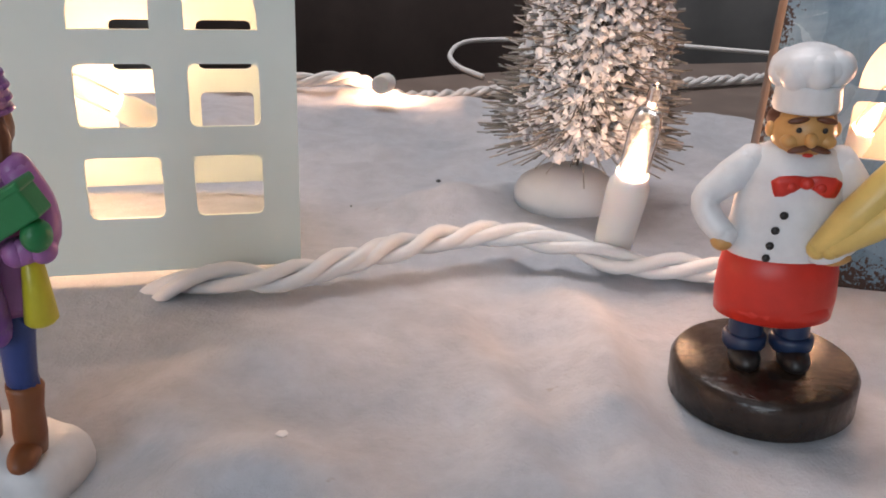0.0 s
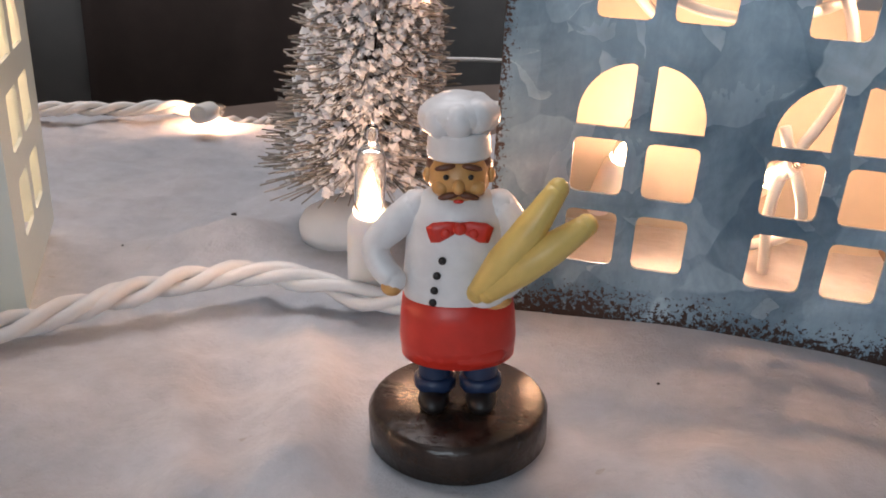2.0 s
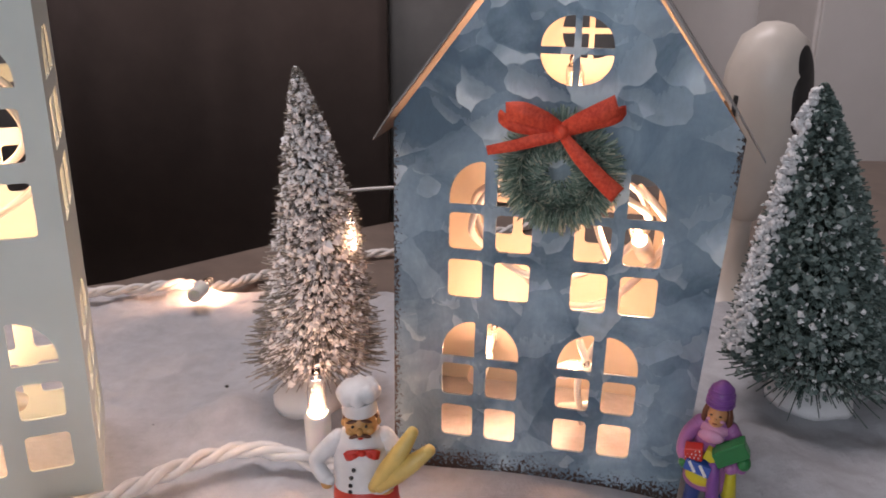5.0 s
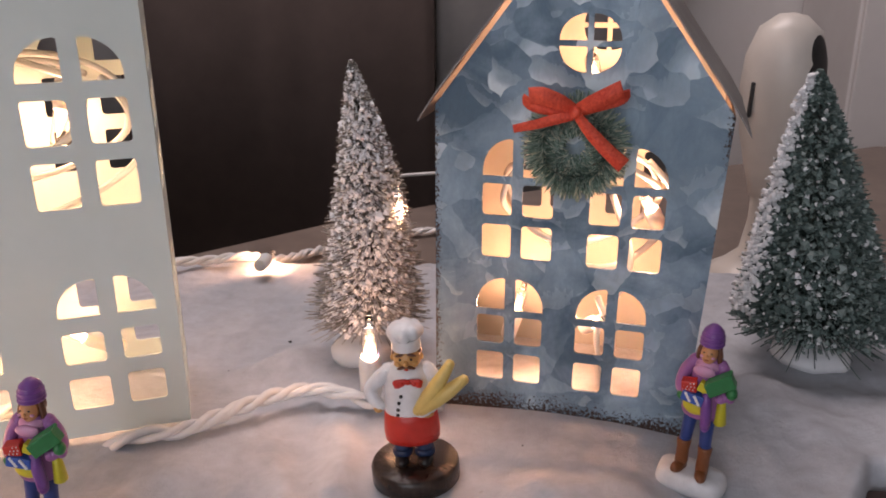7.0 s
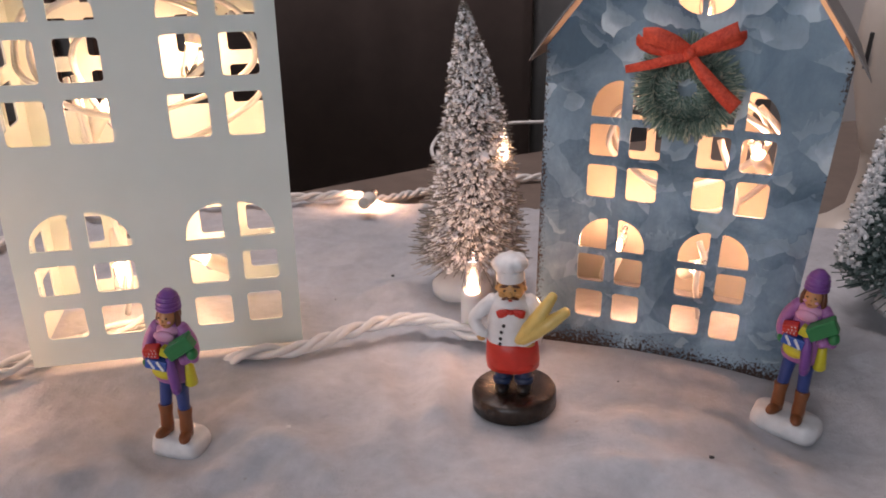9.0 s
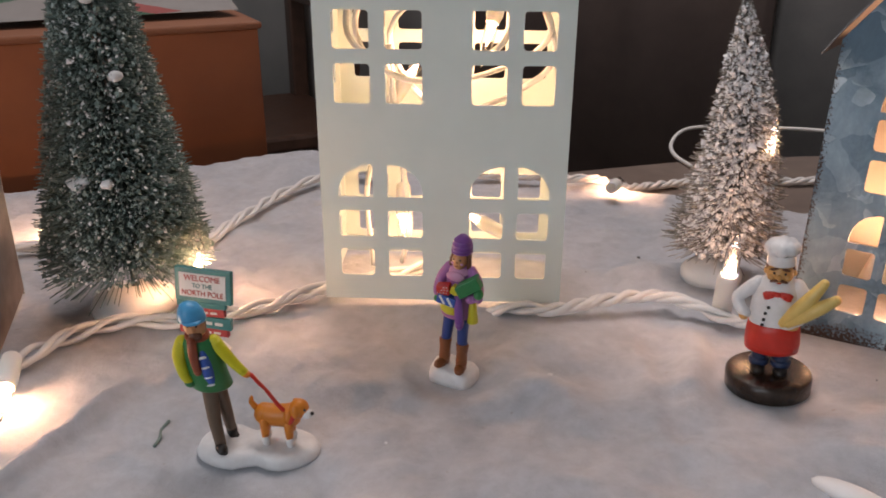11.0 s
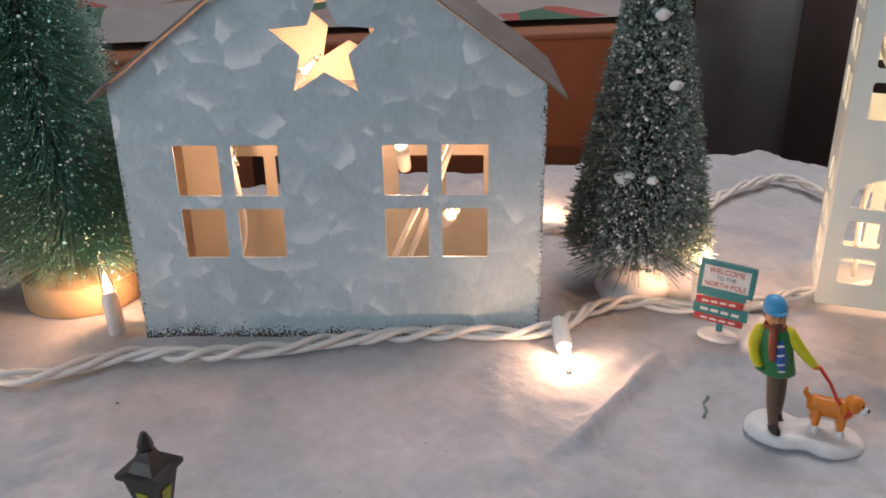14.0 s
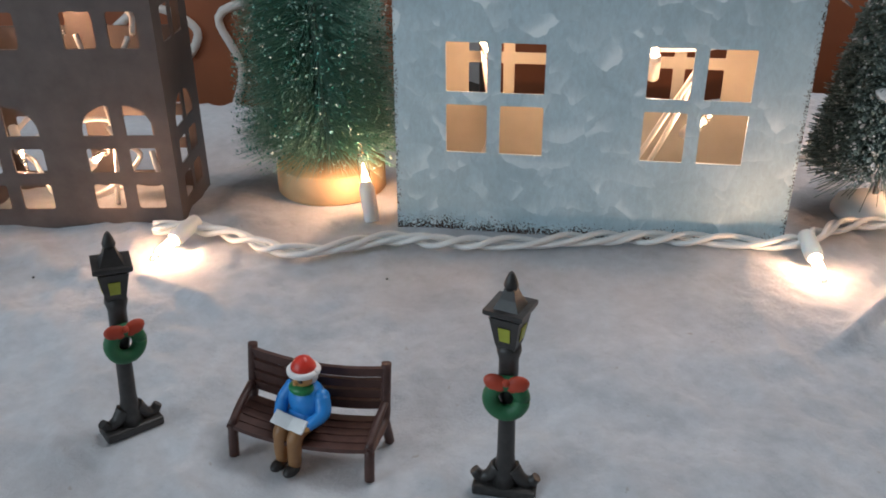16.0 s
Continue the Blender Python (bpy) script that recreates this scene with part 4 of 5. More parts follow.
inner_wires(D_AT, [coil(0.055, 0.10, 0.03, 0.04, 0.02, 1.0), coil(0.06, 0.03, 0.03, 0.04, 0.02, 0.9, 1.0), coil(0.05, 0.035, 0.03, 0.035, 0.024, 0.8, 2.0), [(0.07, 0.03, 0.003), (0.075, 0.03, 0.05), (0.065, 0.03, 0.10)]], "white light cords coiled inside the bronze house")


# ---- painted figurines, each one mesh ----
PAINT = {}


def paint(name, colour, rough=0.38):
    if name not in PAINT:
        m = material("paint_" + name, colour, rough)
        n = Nodes(m)
        f, _ = n.noise(260, 4)
        g, _ = n.noise(1400, 3)
        c = n.mix(n.ramp(f, [(0.35, 0.0), (0.75, 0.35)]), colour, tuple(v * 0.62 for v in colour))
        n.put(n.b.inputs["Base Color"], c)
        n.put(n.b.inputs["Roughness"], n.math("ADD", n.math("MULTIPLY", f, 0.25), rough - 0.12))
        n.bump(n.math("ADD", f, n.math("MULTIPLY", g, 0.5)), 0.25, 0.0003)
        PAINT[name] = m
    return PAINT[name]


for key, col in {
    "white": (0.78, 0.79, 0.80), "red": (0.62, 0.035, 0.02), "skin": (0.62, 0.33, 0.11), "hair": (0.13, 0.045, 0.02), "black": (0.015, 0.013, 0.013),
    "navy": (0.012, 0.032, 0.090), "blue": (0.03, 0.10, 0.42), "bread": (0.72, 0.52, 0.16), "plinth": (0.035, 0.022, 0.015), "purple": (0.21, 0.075, 0.32),
    "mauve": (0.36, 0.14, 0.37), "pink": (0.66, 0.33, 0.52), "jeans": (0.025, 0.055, 0.22), "boot": (0.22, 0.075, 0.025), "green": (0.015, 0.20, 0.06),
    "yellow": (0.62, 0.55, 0.03), "vest": (0.025, 0.19, 0.06), "sleeve": (0.62, 0.58, 0.02), "cap": (0.06, 0.36, 0.66), "trouser": (0.13, 0.09, 0.06),
    "dog": (0.70, 0.22, 0.02), "sky": (0.03, 0.24, 0.66), "tan": (0.30, 0.15, 0.06), "face": (0.62, 0.30, 0.13), "scarf": (0.30, 0.07, 0.03),
}.items():
    paint(key, col, 0.24 if key == "plinth" else 0.5 if key == "trouser" else 0.36)

PAINT["plinth"] = speckled("plinth_paint", (0.014, 0.009, 0.007), (0.038, 0.024, 0.017), 260, 0.2, 0, 0.7, 0.0006)


class Doll:
    """Collects painted pieces into one mesh."""

    def __init__(self):
        self.bm, self.keys = bmesh.new(), []

    def i(self, key):
        if key not in self.keys:
            self.keys.append(key)
        return self.keys.index(key)

    def ball(self, key, x, y, z, sx, sy, sz, rx=0, ry=0, rz=0, u=16, v=10):
        mm = 0.001
        ball(self.bm, scaled(x * mm, y * mm, z * mm, sx * mm, sy * mm, sz * mm, rx, ry, rz), self.i(key), u, v)

    def rod(self, key, path, radii, seg=10):
        pts = spline([tuple(c * 0.001 for c in p) for p in path], 0.0011)
        k = len(pts)
        rr = [float(np.interp(j / (k - 1), np.linspace(0, 1, len(radii)), radii)) * 0.001 for j in range(k)]
        tube(pts, rr, seg, self.bm, self.i(key))
        ball(self.bm, scaled(*pts[0], rr[0], rr[0], rr[0]), self.i(key), seg, 6)
        ball(self.bm, scaled(*pts[-1], rr[-1], rr[-1], rr[-1]), self.i(key), seg, 6)

    def turned(self, key, profile, x=0, y=0, sx=1.0, sy=1.0, seg=24, rx=0, ry=0, rz=0, z=0):
        lathe([(r * 0.001, h * 0.001) for r, h in profile], seg, self.bm, pose(x * 0.001, y * 0.001, z * 0.001, rx, ry, rz) @ Matrix.Diagonal((sx, sy, 1, 1)), self.i(key))

    def brick(self, key, x, y, z, sx, sy, sz, rx=0, ry=0, rz=0, bevel=0.35):
        b2 = cube(-sx / 2000, sx / 2000, -sy / 2000, sy / 2000, -sz / 2000, sz / 2000, bevel * 0.001)
        bmesh.ops.transform(b2, matrix=pose(x * 0.001, y * 0.001, z * 0.001, rx, ry, rz), verts=b2.verts)
        me = bpy.data.meshes.new("piece")
        b2.to_mesh(me)
        b2.free()
        k = len(self.bm.faces)
        self.bm.from_mesh(me)
        bpy.data.meshes.remove(me)
        self.bm.faces.ensure_lookup_table()
        for f in self.bm.faces[k:]:
            f.material_index = self.i(key)

    def mound(self, key, outline, height, rough=0.0):
        """A low rounded slab with an uneven outline in plan."""
        n = len(outline)
        rings = []
        for s, z in ((1.0, 0.0), (1.02, 0.35), (0.97, 0.75), (0.85, 0.96), (0.5, 1.0)):
            rings.append([self.bm.verts.new((x * s * 0.001, y * s * 0.001, height * z * 0.001 * (1 + 0.12 * noise.noise((x * 0.2, y * 0.2, z * 2))))) for x, y in outline])
        top = self.bm.verts.new((0, 0, height * 0.001))
        for a, b in zip(rings, rings[1:]):
            for k in range(n):
                f = self.bm.faces.new((a[k], a[(k + 1) % n], b[(k + 1) % n], b[k]))
                f.material_index, f.smooth = self.i(key), True
        for k in range(n):
            f = self.bm.faces.new((rings[-1][k], rings[-1][(k + 1) % n], top))
            f.material_index, f.smooth = self.i(key), True
        f = self.bm.faces.new(rings[0][::-1])
        f.material_index = self.i(key)

    def place(self, name, m, label, group=""):
        return solo(name, self.bm, [PAINT[k] for k in self.keys], m, label, "figurine", group)


def chef():
    d = Doll()
    d.turned("plinth", [(16.9, 0), (17.4, 0.6), (17.4, 6.6), (16.8, 7.6), (16.2, 8.0), (0, 8.0)], seg=40)
    for s in (-1, 1):
        d.ball("black", s * 4.5, -3.0, 9.6, 3.0, 4.4, 2.3)
        d.turned("navy", [(3.4, 10.5), (3.6, 11.3), (3.2, 12.2), (3.1, 17), (3.4, 21)], x=s * 4.3, y=-0.5)
        d.turned("navy", [(3.55, 10.9), (4.0, 11.4), (4.05, 13.2), (3.5, 13.8)], x=s * 4.3, y=-0.5)
    d.turned("red", [(9.2, 18.0), (10.6, 18.4), (10.9, 22), (10.6, 27), (10.1, 30.4), (9.2, 31)], sy=0.74, seg=32)
    d.ball("red", 0.5, -4.4, 20.3, 8.6, 3.6, 3.4)
    d.turned("white", [(9.3, 29.5), (9.9, 30.5), (9.9, 34), (9.2, 41), (8.6, 46), (6.6, 49.6), (3.6, 51.2), (0, 51.4)], sy=0.72, seg=32)
    # arm on the hip, and the arm that holds the loaves
    d.rod("white", [(-7.2, 0.0, 47.2), (-11.2, -0.5, 43.8), (-14.6, -1.0, 40.2), (-13.6, -2.6, 37.0), (-11.2, -4.0, 34.6)], [3.1, 3.1, 2.7, 2.5, 2.3])
    d.ball("skin", -11.6, -4.4, 33.6, 2.0, 1.9, 1.8)
    d.rod("white", [(7.4, 0.0, 47.2), (10.6, -1.4, 42.4), (11.2, -3.4, 37.6), (8.0, -6.2, 34.2), (5.4, -7.4, 33.2)], [3.2, 3.1, 2.9, 2.5, 2.1])
    d.ball("white", 5.6, -7.7, 32.8, 3.2, 1.6, 1.6, 0, -12)
    d.ball("skin", 7.4, -7.4, 31.9, 2.4, 1.4, 1.0, 0, -14)
    d.rod("bread", [(3.6, -8.2, 34.2), (7.8, -9.2, 40.2), (12.4, -9.2, 46.4), (16.8, -8.4, 53.2)], [1.9, 3.0, 2.9, 1.9])
    d.rod("bread", [(5.4, -9.0, 34.6), (10.6, -10.0, 39.2), (15.6, -10.2, 43.0), (21.6, -9.4, 47.2)], [1.9, 3.0, 2.9, 2.0])
    # bow tie and buttons
    for s in (-1, 1):
        d.turned("red", [(0.6, 0), (1.3, 1.6), (1.9, 4.2), (1.5, 5.6), (0.6, 5.2), (0, 4.8)], x=0.6, y=-6.4, z=45.9, sx=1.0, sy=0.40, ry=s * 108, seg=16)
        d.ball("red", 0.6 + s * 2.4, -6.9, 44.6, 0.9, 0.5, 0.9)
        d.ball("red", 0.6 + s * 4.4, -6.4, 43.8, 0.9, 0.5, 0.9)
    d.ball("red", 0.6, -6.7, 45.4, 1.2, 1.0, 1.1)
    for k, (x, z) in enumerate(((-2.4, 39.6), (-3.4, 36.7), (-3.9, 33.8), (-4.2, 31.4))):
        d.ball("black", x, -7.0 + 0.15 * k, z, 0.75, 0.5, 0.75, u=10, v=6)
    # head
    d.ball("skin", 0.4, -0.8, 53.0, 5.4, 5.0, 5.2)
    d.ball("hair", 0.4, 1.0, 54.4, 5.9, 4.6, 3.9)
    d.ball("skin", -5.0, -0.6, 53.2, 0.9, 1.0, 1.4)
    d.ball("skin", 5.8, -0.6, 53.2, 0.9, 1.0, 1.4)
    d.ball("skin", 0.4, -5.9, 52.6, 1.1, 1.2, 1.3)
    for s in (-1, 1):
        d.ball("hair", 0.4 + s * 1.6, -5.75, 51.0, 2.0, 0.7, 0.6, 0, s * 14)
        d.ball("hair", 0.4 + s * 2.3, -5.2, 55.8, 1.8, 0.6, 0.55, 0, s * 10)
        d.ball("black", 0.4 + s * 2.1, -5.55, 54.2, 0.5, 0.35, 0.5, u=8, v=6)
        d.ball("skin", 0.4 + s * 3.0, -4.3, 52.0, 1.6, 1.3, 1.3)
    d.ball("red", 0.4, -5.4, 49.9, 0.9, 0.35, 0.35)
    # hat: band and puffed crown
    d.turned("white", [(5.3, 56.6), (5.6, 57.2), (5.3, 60.5), (5.5, 61.2)], x=0.4, y=-0.3)
    d.ball("white", 0.4, -0.3, 63.9, 6.9, 6.4, 3.6)
    for a in range(0, 360, 45):
        d.ball("white", 0.4 + 4.2 * math.cos(radians(a)), -0.3 + 4.0 * math.sin(radians(a)), 63.6 + 0.5 * math.sin(a), 2.9, 2.8, 3.0, u=12, v=8)
    d.ball("white", 0.2, -0.3, 65.6, 4.6, 4.4, 2.2)
    return d.place("chef_figurine", pose(*gz(0.0630, 0.1805, -0.0006), 0, -3.2, 2), "glossy chef figurine with white hat, red apron and baguettes")


chef()


def shopper(name, m, label, wide):
    d = Doll()
    out = [(15.0 * math.cos(a) * (1 + 0.07 * math.sin(3 * a)), 8.2 * math.sin(a) * (1 + 0.1 * math.cos(2 * a + 1))) for a in (2 * math.pi * k / 24 for k in range(24))]
    out = [(wide * math.copysign(abs(x / 15) ** 0.55, x) * 14.2, math.copysign(abs(y / 8.2) ** 0.55, y) * 8.0) for x, y in out]
    d.mound("white", out, 7.4)
    for s, y0 in ((-1, -1.2), (1, -2.6)):
        d.ball("boot", s * 4.6, y0 - 2.6, 8.8, 2.3, 4.2, 1.9, 0, 0, s * 14)
        d.turned("boot", [(2.3, 8.0), (2.5, 11), (2.35, 15), (2.75, 18.6), (2.5, 19.2)], x=s * 4.2, y=y0)
        d.rod("jeans", [(s * 4.2, y0, 18.8), (s * 3.8, y0 + 0.6, 24.0), (s * 2.9, 0, 30.5)], [2.35, 2.7, 3.3])
    d.turned("mauve", [(7.4, 27.2), (8.0, 28.4), (7.3, 33), (6.2, 39), (6.0, 44), (5.1, 48.6), (3.0, 51), (0, 51.4)], sy=0.72, seg=28)
    d.ball("yellow", -1.6, -4.2, 31.4, 5.2, 2.7, 3.2, 0, 4)
    d.turned("yellow", [(2.0, 0), (2.5, 0.4), (2.0, 5), (1.5, 9.5), (0.6, 10.2)], x=8.3, y=-2.0, z=26.4, ry=-4)
    # arms bent round the parcels
    d.rod("mauve", [(-5.2, 0, 48.0), (-8.2, -0.5, 43.0), (-8.8, -2.6, 38.2), (-6.6, -5.6, 36.4)], [2.5, 2.6, 2.4, 2.1])
    d.ball("green", -6.6, -6.3, 35.8, 2.5, 2.0, 1.9)
    d.rod("mauve", [(5.2, 0, 48.0), (8.6, -0.4, 43.0), (10.0, -2.4, 39.0), (7.6, -5.2, 38.0)], [2.5, 2.6, 2.4, 2.1])
    d.ball("mauve", 10.8, -3.6, 38.2, 2.0, 2.0, 2.0)
    d.brick("red", -4.6, -6.4, 40.6, 5.8, 4.2, 4.4, 4, -8, 8)
    for x in range(4):
        for z in range(3):
            d.ball("white", -6.6 + 1.35 * x + 0.4 * (z % 2), -8.6 + 0.08 * x, 39.3 + 1.25 * z + 0.15 * x, 0.32, 0.2, 0.32, u=6, v=4)
    d.brick("blue", -2.4, -7.2, 36.6, 8.6, 4.0, 3.8, 0, 9, 4)
    for x in (-4.0, -0.4):
        d.brick("white", x, -9.2, 36.7 - 0.16 * (x + 2.4), 1.0, 0.35, 4.2, 0, -34, 4, 0.05)
    d.brick("yellow", 1.0, -5.8, 40.9, 4.2, 3.6, 3.6, 0, 18, 0)
    d.brick("green", 7.0, -6.2, 43.8, 11.0, 4.6, 5.2, 0, -34, 10)
    d.brick("green", 6.4, -6.2, 46.2, 10.0, 5.0, 1.4, 0, -34, 10)
    d.ball("green", 11.6, -6.0, 41.4, 2.2, 2.2, 2.4)
    d.rod("purple", [(2.2, -6.0, 39.0), (3.0, -7.0, 35.4), (3.4, -6.6, 31.0), (3.6, -5.8, 26.6)], [1.7, 2.1, 2.2, 2.1])
    # scarf, head, hair and knitted hat
    d.turned("pink", [(4.8, 46.0), (5.4, 47.2), (4.9, 48.8), (3.2, 50.0)], sy=0.84)
    d.ball("pink", -0.4, -4.3, 46.2, 4.4, 1.4, 2.2)
    d.ball("hair", 0, 1.6, 53.6, 4.2, 3.6, 5.0)
    for s in (-1, 1):
        d.rod("hair", [(s * 3.2, -0.2, 56.0), (s * 3.9, -0.4, 52.4), (s * 4.2, -0.8, 48.8)], [1.0, 1.3, 1.0])
    d.ball("face", 0, -1.6, 53.0, 3.3, 3.5, 4.6)
    d.ball("face", 0, -5.1, 53.0, 0.6, 0.7, 0.8)
    for s in (-1, 1):
        d.ball("black", s * 1.5, -4.75, 54.4, 0.5, 0.3, 0.35, u=8, v=5)
        d.ball("pink", s * 2.2, -4.3, 52.4, 0.9, 0.5, 0.6, u=8, v=5)
    d.ball("scarf", 0, -4.7, 51.2, 0.9, 0.35, 0.3, u=8, v=5)
    d.turned("purple", [(4.0, 56.0), (4.5, 56.6), (4.3, 57.6), (4.4, 58.8), (4.1, 60.8), (3.2, 63.0), (1.6, 64.6), (0, 64.9)], y=0.5)
    for z, r in ((56.7, 4.4), (58.4, 4.3), (60.2, 4.1), (62.0, 3.5)):
        ring = [(r * math.cos(2 * math.pi * k / 20), 0.5 + r * math.sin(2 * math.pi * k / 20), z) for k in range(21)]
        tube([tuple(c * 0.001 for c in p) for p in ring], 0.0005, 6, d.bm, d.i("purple"))
    for v in d.bm.verts:
        v.co.z = 0.001 * float(np.interp(v.co.z * 1000, [0, 8, 19, 28, 40.5, 50, 55, 65], [0, 8, 20, 33, 45.6, 55, 59.4, 68.4]))
        if v.co.z > 0.020:
            v.co.x *= 0.93
    return d.place(name, m, label, "shopper figurines")


shopper("shopper_figurine", pose(*gz(-0.0615, 0.1310, -0.0006), 0, 3, 2) @ Matrix.Diagonal((1, 1, 1.0, 1)), "painted shopper figurine in purple hat carrying wrapped parcels", 0.72)
shopper("shopper_figurine", pose(*gz(0.1700, 0.1845, -0.0006), 0, 2.5, -27) @ Matrix.Diagonal((1, 1, 1.02, 1)), "painted shopper figurine in purple hat standing before the blue-grey house", 0.92)


def dog_walker():
    d = Doll()
    out = []
    for k in range(32):
        a = 2 * math.pi * k / 32
        c, s = math.cos(a), math.sin(a)
        out.append((23.0 * c, (12.4 - 4.2 * math.exp(-((c * 21.5 + 1) / 5.0) ** 2) + 1.2 * c + (6.0 * max(0.0, -c) * (1.4 if c < -0.3 else 1.0) if s > 0 else 0.0)) * s - 1.5 * c))
    d.mound("white", out, 5.2)
    # walking legs
    d.ball("black", -11.0, -5.2, 6.4, 2.2, 4.0, 1.8, 0, 0, 20)
    d.rod("trouser", [(-11.2, -4.0, 7.4), (-11.4, -2.6, 16.0), (-10.2, -0.6, 27.0)], [2.1, 2.5, 3.4])
    d.ball("black", -8.6, 5.6, 7.0, 2.1, 3.4, 2.0, 30, 0, 10)
    d.rod("trouser", [(-8.6, 5.0, 8.4), (-8.0, 2.4, 17.0), (-8.2, 0.2, 27.0)], [2.0, 2.5, 3.3])
    d.turned("vest", [(6.6, 25.0), (7.3, 26.0), (7.0, 32), (6.6, 40), (6.0, 45.4), (3.6, 48.2), (0, 48.6)], x=-9.4, sy=0.76, seg=24)
    d.ball("blue", -8.2, -3.6, 35.6, 2.4, 2.4, 9.0)
    for z in (29.6, 33.6, 37.6, 41.4):
        d.ball("white", -8.2, -5.6, z, 1.6, 0.5, 0.5, 0, -12)
    d.rod("scarf", [(-10.6, -4.6, 47.2), (-11.2, -5.6, 42.0), (-11.4, -5.4, 36.0)], [1.6, 1.7, 1.4])
    d.turned("scarf", [(3.9, 45.6), (4.6, 46.8), (4.2, 48.4)], x=-9.4, sy=0.9)
    # arms: one hanging, one reaching out with the lead
    d.rod("sleeve", [(-15.2, 0.0, 45.0), (-17.6, -0.8, 40.0), (-17.4, -2.0, 33.6), (-16.4, -2.6, 30.6)], [2.5, 2.5, 2.2, 2.0])
    d.ball("vest", -16.2, -2.8, 29.2, 2.0, 1.9, 2.2)
    d.rod("sleeve", [(-3.8, -0.4, 45.0), (-1.4, -1.4, 41.0), (1.6, -2.6, 37.0), (4.2, -3.6, 34.2)], [2.5, 2.4, 2.1, 1.8])
    d.ball("dog", 5.0, -4.0, 33.4, 1.8, 1.5, 1.4)
    d.rod("red", [(6.6, -4.2, 33.4), (9.0, -4.4, 27.6), (12.6, -3.4, 21.2), (15.0, -2.4, 17.4)], [0.85, 0.85, 0.85, 0.85], 8)
    # head and cap
    d.ball("face", -9.2, -0.8, 51.4, 3.9, 3.8, 4.4)
    d.ball("hair", -9.4, 0.9, 51.0, 4.0, 3.6, 4.0)
    d.ball("hair", -9.0, -3.4, 48.8, 2.4, 1.6, 1.9)
    d.ball("face", -8.9, -4.8, 51.4, 0.7, 0.8, 0.8)
    for s in (-1, 1):
        d.ball("black", -9.0 + s * 1.4, -4.2, 52.6, 0.45, 0.3, 0.4, u=8, v=5)
    d.turned("cap", [(4.5, 53.2), (4.9, 54.0), (4.6, 56.6), (3.2, 59.0), (1.2, 60.0), (0, 60.1)], x=-9.3, y=-0.2)
    d.ball("cap", -9.0, -3.4, 54.2, 3.6, 2.8, 0.9, 8)
    for v in d.bm.verts:  # he leans as he is pulled along
        if v.co.z > 0.0052:
            v.co.x -= 0.0018 + 0.160 * (v.co.z - 0.007)
    man = set(d.bm.verts)
    # the dog
    d.rod("dog", [(4.8, 1.2, 14.6), (9.0, 0.4, 14.4), (13.4, -0.8, 14.8)], [3.5, 3.6, 3.9])
    d.ball("dog", 16.6, -2.0, 17.8, 3.3, 3.0, 3.2)
    d.ball("white", 19.0, -3.0, 16.4, 2.0, 1.8, 1.6)
    d.ball("black", 20.7, -3.6, 16.8, 0.8, 0.7, 0.6, u=8, v=5)
    for s in (-1, 1):
        d.ball("dog", 15.6, -2.0 + s * 2.6, 18.2, 1.5, 0.8, 2.2, s * 16)
        d.ball("black", 18.6, -3.0 + s * 1.5, 18.6, 0.45, 0.4, 0.45, u=8, v=5)
    for x, y in ((5.0, -1.4), (5.0, 2.6), (13.0, -3.2), (13.4, 1.4)):
        d.rod("dog", [(x, y, 13.0), (x, y, 8.4)], [1.7, 1.3])
        d.ball("white", x + 0.2, y - 0.3, 6.6, 1.5, 1.7, 1.9)
    d.rod("dog", [(2.4, 1.6, 16.4), (0.8, 2.0, 18.4), (1.0, 2.0, 20.0)], [1.1, 0.9, 0.6])
    tube([(0.0145 + 0.0034 * math.cos(a) * 0.4, -0.0012 + 0.0036 * math.sin(a), 0.0158 + 0.0030 * math.cos(a)) for a in [2 * math.pi * k / 14 for k in range(15)]], 0.0008, 6, d.bm, d.i("red"))
    for v in d.bm.verts:
        if v not in man:  # a stout dog
            v.co = Vector((0.0090 + (v.co.x - 0.010) * 1.14, v.co.y * 1.15, 0.0050 + (v.co.z - 0.0050) * 1.22))
        elif v.co.z > 0.0056:
            tall = 0.001 * float(np.interp(v.co.z * 1000, [5.6, 25, 34, 61], [5.6, 30.5, 37.5, 66]))
            low = 0.0056 + (v.co.z - 0.0056) * 1.16
            q = ramp01((v.co.x - 0.003) / 0.008)
            v.co.z = tall + (low - tall) * q
    return d.place("dog_walker_figurine", pose(*gz(-0.1070, 0.0530, -0.0006), 0, 0, 30), "painted figurine of a walker in blue cap with an orange dog")


dog_walker()

# ---- sign, lamp posts and bench ----
MAT["teal"] = paint("teal", (0.03, 0.21, 0.22), 0.45)
MAT["sign_red"] = paint("sign_red", (0.42, 0.05, 0.05), 0.45)
MAT["sign_white"] = paint("sign_white", (0.66, 0.70, 0.70), 0.5)
MAT["iron"] = speckled("black_painted_iron", (0.018, 0.017, 0.017), (0.045, 0.042, 0.04), 300, 0.42, 0.0, 0.3, 0.0004)
MAT["lantern_pane"] = speckled("painted_yellow_green", (0.30, 0.33, 0.03), (0.40, 0.42, 0.05), 500, 0.5)
MAT["wreath_paint"] = paint("wreath_green", (0.02, 0.13, 0.05), 0.5)
MAT["bow_paint"] = paint("bow_red", (0.42, 0.05, 0.02), 0.5)
MAT["bench_wood"] = speckled("dark_red_brown_paint", (0.045, 0.018, 0.014), (0.085, 0.038, 0.03), 260, 0.48, 0, 0.35, 0.0004)


